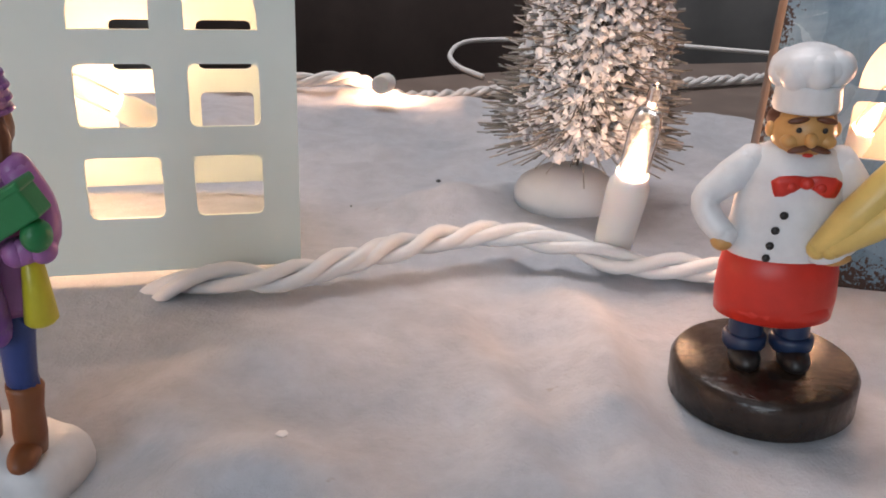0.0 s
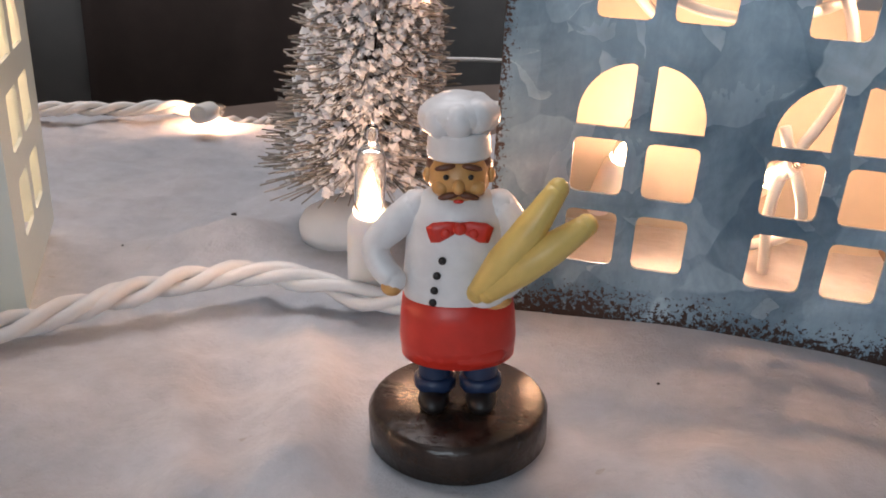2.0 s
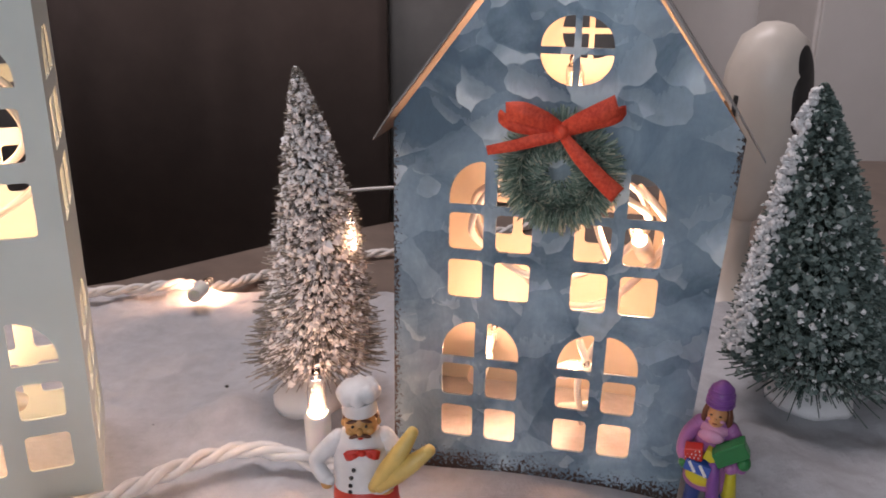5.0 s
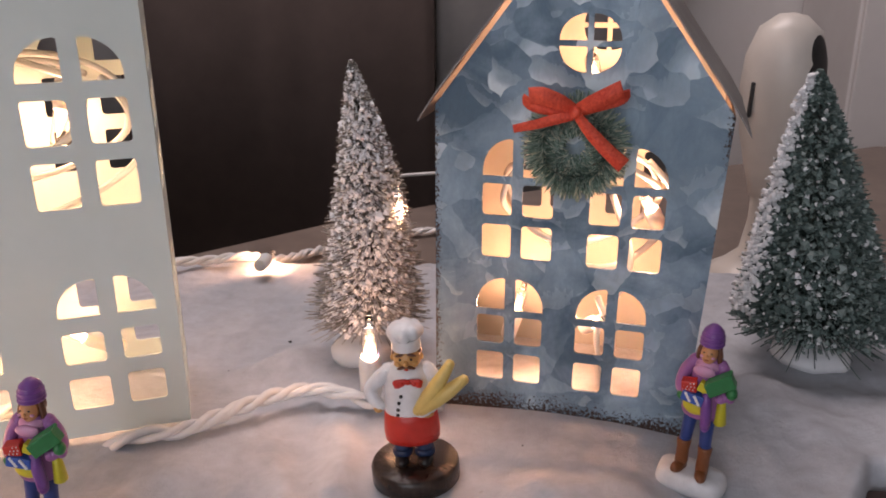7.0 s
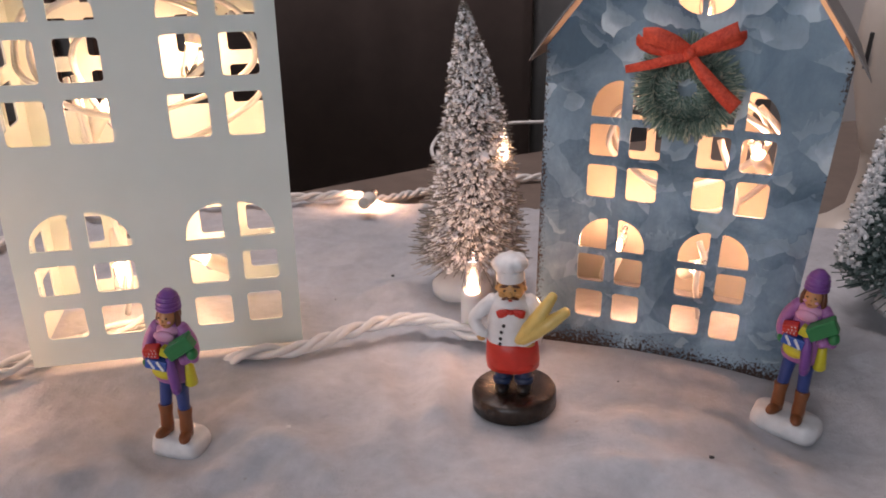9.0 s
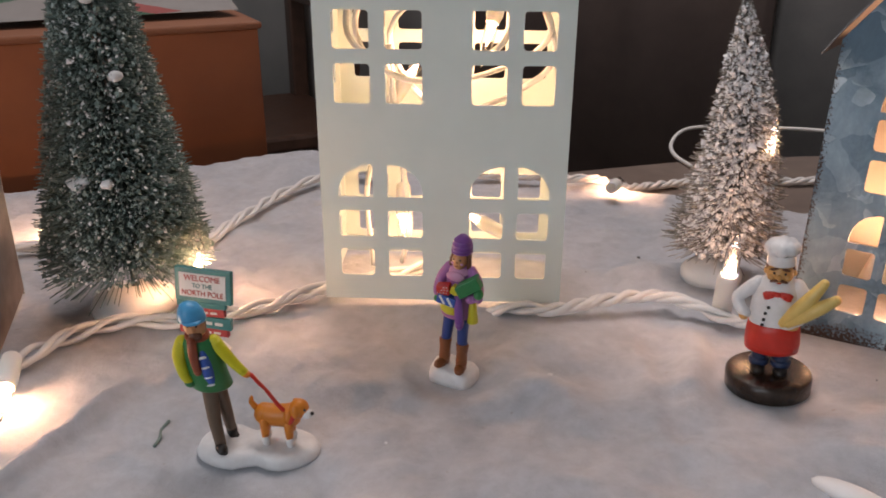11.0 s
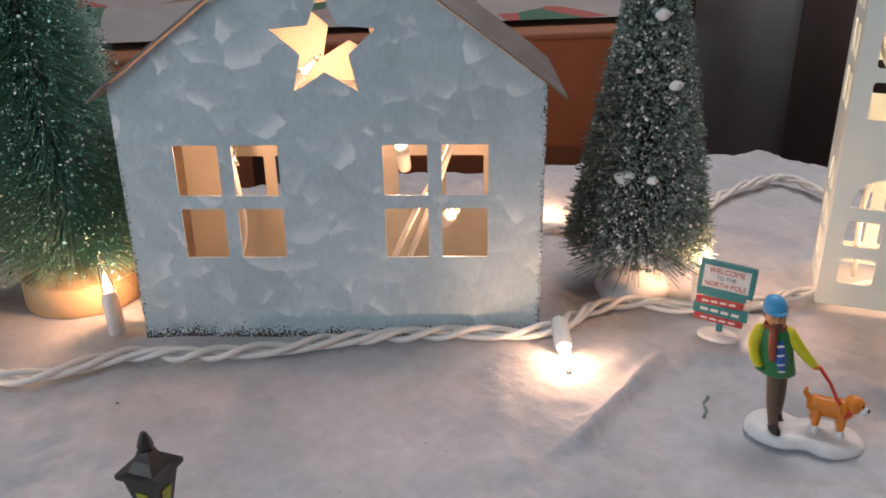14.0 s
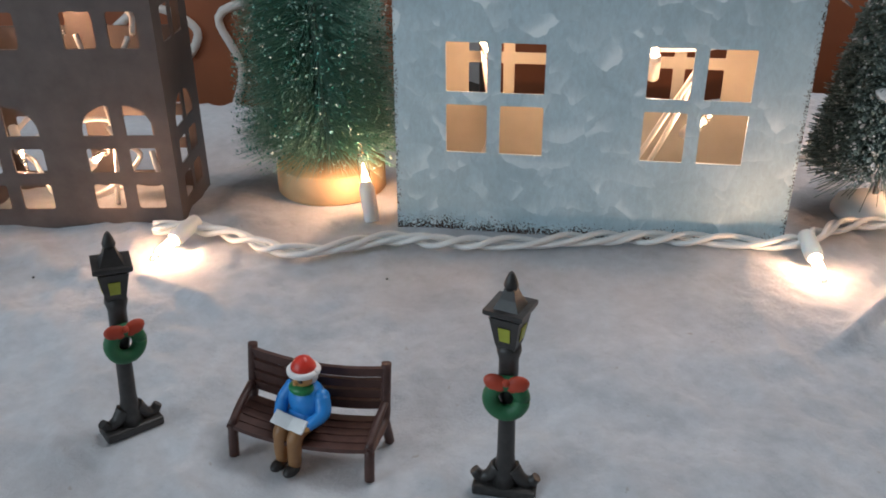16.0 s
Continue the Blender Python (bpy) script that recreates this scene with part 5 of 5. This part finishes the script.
def writing(text, size, m, mat, parent):
    """Raised letters in the built-in font."""
    cu = bpy.data.curves.new("lettering", "FONT")
    cu.body, cu.size, cu.align_x, cu.align_y, cu.extrude = text, size, "CENTER", "CENTER", 0.00015
    tmp = bpy.data.objects.new("lettering", cu)
    scene.collection.objects.link(tmp)
    me = bpy.data.meshes.new_from_object(tmp.evaluated_get(bpy.context.evaluated_depsgraph_get()))
    bpy.data.objects.remove(tmp)
    me.materials.clear()
    me.materials.append(mat)
    ob = new("lettering", me)
    ob.parent = parent
    ob.matrix_local = m
    return ob


def north_pole_sign(m):
    mm = 0.001
    t = thing("welcome_sign", m, "teal and red signpost reading welcome to the north pole", "sign")
    bm = lathe([(9 * mm, 0), (9.3 * mm, 1 * mm), (8 * mm, 2.6 * mm), (4 * mm, 3.6 * mm), (0, 3.8 * mm)], 22)
    bmesh.ops.scale(bm, vec=(1.25, 0.8, 1), verts=bm.verts)
    part("base", bm, PAINT["white"], t, "oval white base", smooth=True)
    part("post", cube(-1.6 * mm, 1.6 * mm, -0.6 * mm, 1.8 * mm, 2.5 * mm, 26 * mm, 0.3 * mm), MAT["teal"], t)
    top = part("top_board", cube(-14.8 * mm, 14.8 * mm, -1.6 * mm, 1.4 * mm, 0, 16.4 * mm, 0.5 * mm), MAT["teal"], t, "framed teal board", at=pose(0.5 * mm, 0, 25.2 * mm, -6, 1.5, 0))
    part("panel", cube(-12.2 * mm, 12.2 * mm, -2.0 * mm, -1.5 * mm, 2.4 * mm, 14.0 * mm, 0.15 * mm), MAT["sign_white"], top, "white painted panel")
    for k, (words, size) in enumerate((("WELCOME", 3.9), ("TO THE", 3.0), ("NORTH POLE", 3.6))):
        writing(words, size * mm, pose(0, -2.2 * mm, (11.7 - 3.6 * k) * mm, 90, 0, 0), PAINT["teal"] if k == 1 else MAT["sign_red"], top)
    for k, (key, z, w, h, tilt, dx) in enumerate((("teal", 24.0, 26, 3.0, 1, -1.0), ("sign_red", 20.3, 25, 4.3, -1, -1.5), ("teal", 15.2, 29, 5.8, 2, -0.5), ("sign_red", 10.4, 26, 3.8, 1, -1.0))):
        p = part("plank", cube(-w / 2 * mm, w / 2 * mm, -1.5 * mm, 1.3 * mm, -h / 2 * mm, h / 2 * mm, 0.4 * mm), MAT[key], t, at=pose(dx * mm, 0, z * mm, 0, tilt, 0))
        if h < 3.5:
            continue
        bars = bmesh.new()
        for q in range(4):
            box(bars, (-w * 0.36 + q * w * 0.19) * mm, (-w * 0.36 + q * w * 0.19 + w * 0.14) * mm, -1.8 * mm, -1.45 * mm, -0.13 * h * mm, 0.13 * h * mm)
        part("lettering", bars, MAT["sign_white"], p)
    return t


north_pole_sign(pose(*gz(-0.1685, 0.0990, -0.0005), 0, 0, 13) @ Matrix.Diagonal((0.9, 0.9, 0.96, 1)))


def lamp_post(m, label):
    mm = 0.001
    t = thing("lamp_post", m, label, "street lamp", "miniature lamp posts")
    bm = cube(-10.5 * mm, 10.5 * mm, -4.6 * mm, 4.6 * mm, 0, 3.4 * mm, 0.7 * mm)
    for s in (-1, 1):
        path = spline([(s * 2.0 * mm, 0, 9.5 * mm), (s * 4.8 * mm, 0, 5.4 * mm), (s * 8.0 * mm, 0, 4.0 * mm), (s * 10.4 * mm, 0, 6.6 * mm)], 0.001)
        tube(path, [0.0030 - 0.0014 * k / len(path) for k in range(len(path))], 8, bm)
    part("foot", bm, MAT["iron"], t, "black scrolled foot")
    part("pole", lathe([(4.4 * mm, 3 * mm), (3.6 * mm, 9 * mm), (2.9 * mm, 14 * mm), (2.7 * mm, 36 * mm), (3.1 * mm, 38 * mm), (3.1 * mm, 50 * mm), (3.9 * mm, 53 * mm), (3.6 * mm, 55 * mm)], 18), MAT["iron"], t, smooth=True)
    w = part("wreath", tube([(4.9 * mm * math.cos(a), 0, 4.9 * mm * math.sin(a)) for a in [2 * math.pi * k / 24 for k in range(25)]], 2.6 * mm, 10), MAT["wreath_paint"], t, "painted green wreath", smooth=True, at=pose(0, -4.2 * mm, 38.5 * mm, -8, 0, 0))
    bow = bmesh.new()
    for s in (-1, 1):
        ball(bow, scaled(s * 3.3 * mm, -1.5 * mm, 5.4 * mm, 3.9 * mm, 1.5 * mm, 2.7 * mm, 0, s * -18))
    ball(bow, scaled(0, -2.2 * mm, 5.9 * mm, 1.3 * mm, 1.2 * mm, 1.3 * mm))
    part("bow", bow, MAT["bow_paint"], w, "red painted bow")
    turn = pose(0, 0, 0, 0, 0, 29)
    head = part("lantern", lathe([(3.6 * mm, 53.6 * mm), (4.6 * mm, 55.4 * mm), (6.7 * mm, 64.2 * mm), (6.9 * mm, 65 * mm), (0, 65 * mm)], 4), MAT["iron"], t, "four-sided black lantern", at=turn)
    for f in head.data.polygons:
        f.use_smooth = False
    for k in range(4):
        bm = bmesh.new()
        lo, hi = 1.65 * mm, 1.9 * mm
        vs = [bm.verts.new(v) for v in ((-lo, -3.70 * mm, 57.4 * mm), (lo, -3.70 * mm, 57.4 * mm), (hi, -4.50 * mm, 62.2 * mm), (-hi, -4.50 * mm, 62.2 * mm))]
        f = bm.faces.new(vs)
        e = bmesh.ops.extrude_face_region(bm, geom=[f])
        bmesh.ops.translate(bm, vec=(0, -0.25 * mm, 0), verts=[v for v in e["geom"] if isinstance(v, bmesh.types.BMVert)])
        part("pane", bm, MAT["lantern_pane"], head, "yellow-green painted pane", at=pose(0, 0, 0, 0, 0, 45 + 90 * k))
    bm = lathe([(5.6 * mm, 64.7 * mm), (8.8 * mm, 65.4 * mm), (8.9 * mm, 66.9 * mm), (5.6 * mm, 67.6 * mm), (3.6 * mm, 70.4 * mm), (2.2 * mm, 73.4 * mm), (1.4 * mm, 74.4 * mm)], 4)
    for v in bm.verts:
        if 65 * mm < v.co.z < 67.2 * mm:
            v.co.z += 1.0 * mm
    cap = part("cap", bm, MAT["iron"], t, "square cap with upturned corners", at=turn)
    for f in cap.data.polygons:
        f.use_smooth = False
    part("finial", lathe([(1.9 * mm, 73 * mm), (2.3 * mm, 74.4 * mm), (1.7 * mm, 76.2 * mm), (0.9 * mm, 78 * mm), (0, 78.8 * mm)], 12), MAT["iron"], t, smooth=True)
    return t


lamp_post(pose(*gz(-0.2000, -0.1805, -0.0010), 0, 0, 40) @ Matrix.Diagonal((1, 1, 1.045, 1)), "black lamp post with a green wreath beside the bench")
lamp_post(Matrix.Translation(gz(-0.3095, -0.2655, -0.0005)) @ Matrix.Rotation(radians(4), 4, Vector((-0.78, 0.62, 0))) @ pose(0, 0, 0, 0, 0, 92) @ Matrix.Diagonal((1, 1, 1.02, 1)), "black lamp post with a green wreath near the bronze house")


def bench(m):
    mm = 0.001
    t = thing("park_bench", m, "dark red-brown slatted park bench on the snow cloth", "bench")
    W = 23.5

    def bowed(z, y, h, d):
        """A slat that sags a little along its length."""
        bm = bmesh.new()
        rows = []
        for k in range(11):
            x = (-W + 2 * W * k / 10)
            s = 1.9 * (1 - (x / W) ** 2)
            rows.append([bm.verts.new((x * mm, (y - s * 0.7 + dy) * mm, (z - s + dz) * mm)) for dy, dz in ((-d / 2, -h / 2), (d / 2, -h / 2), (d / 2, h / 2), (-d / 2, h / 2))])
        for a, b in zip(rows, rows[1:]):
            for q in range(4):
                bm.faces.new((a[q], a[(q + 1) % 4], b[(q + 1) % 4], b[q]))
        bm.faces.new(rows[0])
        bm.faces.new(rows[-1][::-1])
        return bm

    for z, y in ((30.0, 9.6), (26.0, 9.0), (22.2, 8.4), (18.4, 7.7)):
        part("back_slat", bowed(z, y, 3.2, 1.5), MAT["bench_wood"], t)
    for k in range(5):
        part("seat_slat", bowed(13.2 - 0.25 * k, 5.4 - 3.3 * k, 1.6, 3.05), MAT["bench_wood"], t)
    for s in (-1, 1):
        part("end_frame", tube(spline([(s * W * mm, 10.6 * mm, 32.6 * mm), (s * W * mm, 8.6 * mm, 22 * mm), (s * W * mm, 6.6 * mm, 13 * mm), (s * W * mm, -1 * mm, 11.8 * mm), (s * W * mm, -9.2 * mm, 12.2 * mm)], 0.002), 1.7 * mm, 8), MAT["bench_wood"], t)
        part("armrest", tube(spline([(s * W * mm, 8.0 * mm, 19.0 * mm), (s * W * mm, 3.0 * mm, 17.6 * mm), (s * W * mm, -3.0 * mm, 15.6 * mm), (s * W * mm, -9.0 * mm, 12.6 * mm)], 0.002), 1.4 * mm, 8), MAT["bench_wood"], t)
        part("leg", tube(spline([(s * W * mm, -8.0 * mm, 12 * mm), (s * W * mm, -9.0 * mm, 6 * mm), (s * W * mm, -9.6 * mm, 0.8 * mm)], 0.002), 1.7 * mm, 8), MAT["bench_wood"], t)
        part("leg", tube(spline([(s * W * mm, 6.4 * mm, 13 * mm), (s * W * mm, 8.6 * mm, 6 * mm), (s * W * mm, 10.2 * mm, 0.8 * mm)], 0.002), 1.7 * mm, 8), MAT["bench_wood"], t)
    return t


BENCH_AT = pose(*gz(-0.2598, -0.2188, -0.0005), 0, 0, 36) @ Matrix.Diagonal((1.08, 1.08, 1.05, 1))
bench(BENCH_AT)


def reader(m):
    """The seated reader: hat, beard, blue coat and an open paper."""
    d = Doll()
    d.ball("sky", 0, 0.5, 21.0, 6.6, 5.4, 7.6)
    d.ball("sky", 0, -1.0, 16.0, 6.4, 5.8, 3.6)
    for s in (-1, 1):
        d.rod("sky", [(s * 5.6, 0.5, 24.6), (s * 7.6, -2.0, 20.0), (s * 5.6, -6.6, 17.4)], [2.5, 2.4, 1.9])
        d.ball("skin", s * 5.6, -7.4, 17.2, 1.5, 1.5, 1.4)
        d.rod("tan", [(s * 2.9, -2.0, 14.8), (s * 2.8, -9.0, 14.4), (s * 2.7, -10.4, 9.0), (s * 2.5, -10.8, 3.4)], [2.6, 2.6, 2.3, 2.0])
        d.ball("black", s * 2.5, -12.4, 1.9, 2.2, 3.4, 1.8)
    d.brick("white", -3.0, -8.4, 17.6, 6.4, 4.6, 0.9, 38, 10, 6, 0.3)
    d.brick("white", 3.0, -8.4, 17.6, 6.4, 4.6, 0.9, 38, -10, -6, 0.3)
    d.ball("green", 0, -2.0, 27.4, 4.2, 3.4, 2.2)
    d.ball("skin", 0, -0.8, 31.2, 3.6, 3.5, 3.8)
    d.ball("white", 0, 0.8, 31.0, 3.9, 3.4, 3.6)
    d.ball("skin", 0, -4.4, 30.6, 0.8, 0.8, 0.8)
    for s in (-1, 1):
        d.ball("black", s * 1.5, -3.9, 31.6, 1.0, 0.4, 0.8, u=10, v=6)
    ring = [(4.1 * math.cos(2 * math.pi * k / 20), -0.2 + 4.0 * math.sin(2 * math.pi * k / 20), 33.4) for k in range(21)]
    tube([tuple(c * 0.001 for c in p) for p in ring], 0.0012, 8, d.bm, d.i("white"))
    d.turned("red", [(4.0, 33.4), (3.7, 35.4), (2.4, 37.6), (0.9, 38.6), (0, 38.8)], y=-0.2)
    return d.place("reader_figurine", m, "painted seated figurine in blue coat and red hat reading")


reader(BENCH_AT @ pose(-0.0005, 0.0005, 0.0, 0, 0, -16) @ Matrix.Diagonal((1.05, 1.05, 0.98, 1)))


# ---- small litter on the cloth ----
def crumb(x, y, r, mat, label, seed):
    bm = bmesh.new()
    bmesh.ops.create_icosphere(bm, subdivisions=1, radius=r)
    for v in bm.verts:
        v.co *= 1 + 0.5 * noise.noise(v.co / r + Vector((seed, 0, 0)))
        v.co.z *= 0.6
    return solo("crumb", bm, mat, pose(x, y, snow_relief(x, y) + 0.0004), label, "crumb", "crumbs on the cloth")


for i, (x, y, r) in enumerate([(-0.0200, 0.3015, 0.0011), (0.1390, 0.1530, 0.0011), (-0.337, -0.1315, 0.0007), (-0.450, -0.262, 0.0008), (0.105, 0.20, 0.0004), (-0.04, 0.26, 0.0004)]):
    crumb(x, y, r, MAT["iron"], "tiny dark crumb on the cloth", i)
for i, (x, y, r) in enumerate([(-0.021, 0.142, 0.0011), (-0.064, 0.075, 0.0007), (-0.285, -0.175, 0.0008)]):
    crumb(x, y, r, MAT["snow_base"], "tiny white flake on the cloth", 30 + i)
solo("broken_bristle", tube(spline([(0, 0, 0.001), (0.003, 0.004, 0.0016), (0.004, 0.009, 0.0012), (0.008, 0.013, 0.0022)], 0.0012), 0.0007, 6), MAT["green_bristle"], pose(-0.1430, 0.0360, snow_relief(-0.141, 0.042), 0, 0, 52), "short dark green bristle fallen on the cloth", "bristle", smooth=True)
bm = bmesh.new()
ball(bm, scaled(0, 0, 0.0012, 0.015, 0.0055, 0.0032), 0, 20, 10)
solo("plastic_mound", bm, MAT["snow_base"], pose(*gz(0.098, 0.1115, 0.0), 0, 0, -18), "smooth white plastic snow base lying on the cloth", "figurine base", smooth=True)

bm = cube(0.222, 0.36, 0.06, 0.196, -0.0195, -0.010, 0.004)
solo("dark_pouch", bm, speckled("black_fabric", (0.012, 0.010, 0.010), (0.045, 0.018, 0.014), 60, 0.8, 0, 0.4), Matrix(), "flat black and dark red fabric pouch beside the snow cloth", "pouch")

# ---- the white desk device behind the blue-grey house ----
MAT["shell"] = speckled("ivory_plastic_shell", (0.58, 0.54, 0.49), (0.66, 0.62, 0.56), 40, 0.35, 0, 0.05)
MAT["dark_plastic"] = speckled("black_plastic", (0.015, 0.014, 0.014), (0.03, 0.028, 0.028), 200, 0.35)


def desk_device(m):
    t = thing("desk_device", m, "ivory egg-shaped plastic device on a slim stand", "desk device")
    part("stand", lathe([(0.034, 0), (0.034, 0.003), (0.026, 0.007), (0.012, 0.018), (0.0075, 0.04), (0.0075, 0.062), (0.010, 0.075)], 28), MAT["shell"], t, "slim flared stand", smooth=True)
    head = part("head", lathe([(0.0, -0.062), (0.010, -0.060), (0.0155, -0.045), (0.024, -0.020), (0.029, 0.010), (0.0285, 0.030), (0.022, 0.048), (0.010, 0.0565), (0, 0.058)], 32), MAT["shell"], t, "egg-shaped head", smooth=True, at=pose(0.004, 0, 0.116, 0, 3, 0))
    bm = bmesh.new()
    ball(bm, pose(0, 0, 0, 0, 0, -34) @ scaled(0.0240, 0.0, 0.022, 0.0064, 0.013, 0.026, 0, -8, 0), 0, 24, 16)
    part("opening", bm, MAT["dark_plastic"], head, "black oval opening")
    part("slot", cube(-0.0215, -0.0185, -0.0225, -0.0165, -0.006, 0.016, 0.0006), MAT["dark_plastic"], head, "dark narrow slot")
    return t


desk_device(pose(0.263, 0.452, -0.020, 0, 0, -14) @ Matrix.Diagonal((0.86, 0.86, 1.0, 1)))

# a thin white cable looped on the bare tabletop
solo("white_cable", tube(spline([(-0.03, 0.536, -0.018), (-0.05, 0.565, -0.018), (-0.060, 0.607, -0.018), (-0.055, 0.66, -0.018), (-0.02, 0.685, -0.018), (0.02, 0.70, -0.018), (0.08, 0.71, -0.018), (0.2, 0.70, -0.018)], 0.006), 0.0018, 7), MAT["cord"], Matrix(), "thin white cable looped on the bare tabletop", "cable", smooth=True)

# ---- things beyond the table ----
MAT["carton"] = speckled("orange_brown_carton", (0.22, 0.064, 0.022), (0.31, 0.098, 0.036), 16, 0.55, 0, 0.1)
MAT["carton_edge"] = speckled("bare_carton_edge", (0.20, 0.075, 0.035), (0.27, 0.11, 0.055), 30, 0.7)
MAT["dark_wood"] = speckled("dark_stained_wood", (0.045, 0.022, 0.014), (0.08, 0.042, 0.028), 30, 0.4)
MAT["print_white"] = speckled("white_print", (0.58, 0.55, 0.52), (0.66, 0.63, 0.60), 30, 0.6)


def festive_print():
    m = material("festive_fabric", (0.55, 0.53, 0.5), 0.9)
    n = Nodes(m)
    a = n.voronoi(17, co=n.add((0.3, 0.1, 0), (1, 1.6, 1)))
    g = n.t.nodes.new("ShaderNodeSeparateColor")
    n.t.links.new(a.outputs["Color"], g.inputs[0])
    green = n.ramp(g.outputs[0], [(0.70, 0.0), (0.72, 1.0)])
    red = n.ramp(g.outputs[1], [(0.80, 0.0), (0.82, 1.0)])
    wob, _ = n.noise(30, 3)
    c = n.mix(wob, (0.20, 0.19, 0.185), (0.30, 0.29, 0.28))
    c = n.mix(n.math("MULTIPLY", green, 0.9), c, (0.025, 0.10, 0.055))
    c = n.mix(n.math("MULTIPLY", red, 0.8), c, (0.30, 0.035, 0.03))
    n.put(n.b.inputs["Base Color"], c)
    n.bump(wob, 0.3, 0.004)
    return m


MAT["festive"] = festive_print()
LEFT_ANGLE = math.degrees(math.atan2(0.795, 0.607))
LEFT = pose(-0.36, 0.44, 0, 0, 0, LEFT_ANGLE)  # x runs along the table's rear left edge, y away from it


def carton(name, x0, x1, y0, y1, z0, z1, label, prints):
    t = thing(name, LEFT @ pose(0, 0, z0), label, "carton", "cartons beyond the table")
    h = z1 - z0
    th = 0.004
    part("side_panel", cube(x0, x1, y0, y0 + th, 0, h, 0.001), MAT["carton"], t)
    part("side_panel", cube(x0, x1, y1 - th, y1, 0, h, 0.001), MAT["carton"], t)
    part("end_panel", cube(x0, x0 + th, y0 + th, y1 - th, 0, h, 0.001), MAT["carton"], t)
    part("end_panel", cube(x1 - th, x1, y0 + th, y1 - th, 0, h, 0.001), MAT["carton"], t)
    part("lid", cube(x0 - 0.003, x1 + 0.003, y0 - 0.003, y1 + 0.003, h, h + 0.006, 0.002), MAT["carton_edge"], t, "worn carton lid")
    for k, pts in enumerate(prints):
        path = spline([(x, y0 - 0.0015, z - z0) for x, z in pts[1]], 0.008)
        part("print", tube(path, pts[0], 6), MAT["print_white"], t, "white printed flourish")
    return t


carton("carton", -0.36, -0.024, 0.0, 0.22, -0.14, 0.086, "orange-brown cardboard box with a worn lid", [])
carton("printed_carton", -0.95, -0.40, 0.03, 0.24, -0.16, 0.075, "orange-brown cardboard box with white printed flourishes", [(0.004, [(-0.70, 0.03), (-0.66, 0.055), (-0.62, 0.035), (-0.64, 0.005), (-0.68, 0.01)]), (0.004, [(-0.60, -0.05), (-0.585, 0.0), (-0.60, 0.045), (-0.57, 0.06)]), (0.006, [(-0.76, -0.06), (-0.72, -0.02), (-0.69, -0.06), (-0.66, -0.03)]), (0.004, [(-0.55, -0.06), (-0.52, -0.03), (-0.50, -0.06), (-0.47, -0.02), (-0.44, -0.05)])])
# crate or stool that carries the cartons
t = thing("storage_bench", LEFT @ pose(0, 0, -0.75), "dark wooden bench that carries the cardboard boxes", "bench")
part("seat", cube(-1.05, 0.0, -0.02, 0.30, 0.555, 0.589, 0.004), MAT["dark_wood"], t)
for x in (-1.0, -0.52, -0.04):
    for y in (0.02, 0.26):
        part("leg", cube(x - 0.02, x + 0.02, y - 0.02, y + 0.02, 0, 0.555, 0.003), MAT["dark_wood"], t)


def throw(name, x0, x1, y0, y1, z, label, seed):
    """A crumpled printed cloth lying over a box."""
    nx, ny = 60, 30
    vs = []
    for j in range(ny + 1):
        for i in range(nx + 1):
            x, y = x0 + (x1 - x0) * i / nx, y0 + (y1 - y0) * j / ny
            q = Vector((x * 14, y * 14, seed))
            vs.append((x, y, z + 0.008 + 0.014 * (0.5 + noise.noise(q)) * ramp01(min(j, 6) / 6) + 0.16 * (y - y0)))
    fs = [(j * (nx + 1) + i, j * (nx + 1) + i + 1, (j + 1) * (nx + 1) + i + 1, (j + 1) * (nx + 1) + i) for j in range(ny) for i in range(nx)]
    return solo(name, (vs, [], fs), MAT["festive"], LEFT, label, "cloth", "printed cloths", smooth=True)


throw("printed_cloth", -0.40, -0.030, 0.035, 0.34, 0.090, "white festive cloth printed in green and red", 1.0)
throw("printed_cloth", -0.96, -0.44, 0.06, 0.36, 0.080, "white festive cloth printed in green and red over a box", 5.0)


def chair(m):
    t = thing("dining_chair", m, "dark-stained wooden chair with a slatted back", "chair")
    part("seat", cube(-0.21, 0.21, -0.20, 0.20, 0.43, 0.465, 0.008), MAT["dark_wood"], t)
    for x in (-0.19, 0.19):
        part("leg", cube(x - 0.02, x + 0.02, -0.19, -0.15, 0, 0.43, 0.004), MAT["dark_wood"], t)
        part("back_post", cube(x - 0.022, x + 0.022, 0.16, 0.20, 0, 0.98, 0.006), MAT["dark_wood"], t)
    part("top_rail", cube(-0.168, 0.168, 0.165, 0.195, 0.90, 0.97, 0.006), MAT["dark_wood"], t)
    part("mid_rail", cube(-0.168, 0.168, 0.165, 0.195, 0.70, 0.735, 0.005), MAT["dark_wood"], t)
    for k in range(5):
        x = -0.132 + 0.066 * k
        part("back_slat", cube(x - 0.012, x + 0.012, 0.172, 0.188, 0.735, 0.90, 0.003), MAT["dark_wood"], t)
    part("stretcher", cube(-0.168, 0.168, -0.18, -0.16, 0.2, 0.225, 0.003), MAT["dark_wood"], t)
    return t


chair(pose(-1.15, 1.37, -0.75, 0, 0, -38.5))
# the cupboard front by the wall on the far side
wall_panel = thing("cupboard", pose(1.03, 1.55, -0.75), "pale painted cupboard against the wall", "cupboard")
part("body", cube(-0.30, 0.60, 0.012, 0.34, 0, 1.9, 0.004), MAT["wall"], wall_panel)
for x in (-0.295, 0.155):
    part("door", cube(x, x + 0.44, 0.0, 0.012, 0.02, 1.88, 0.003), MAT["wall"], wall_panel)
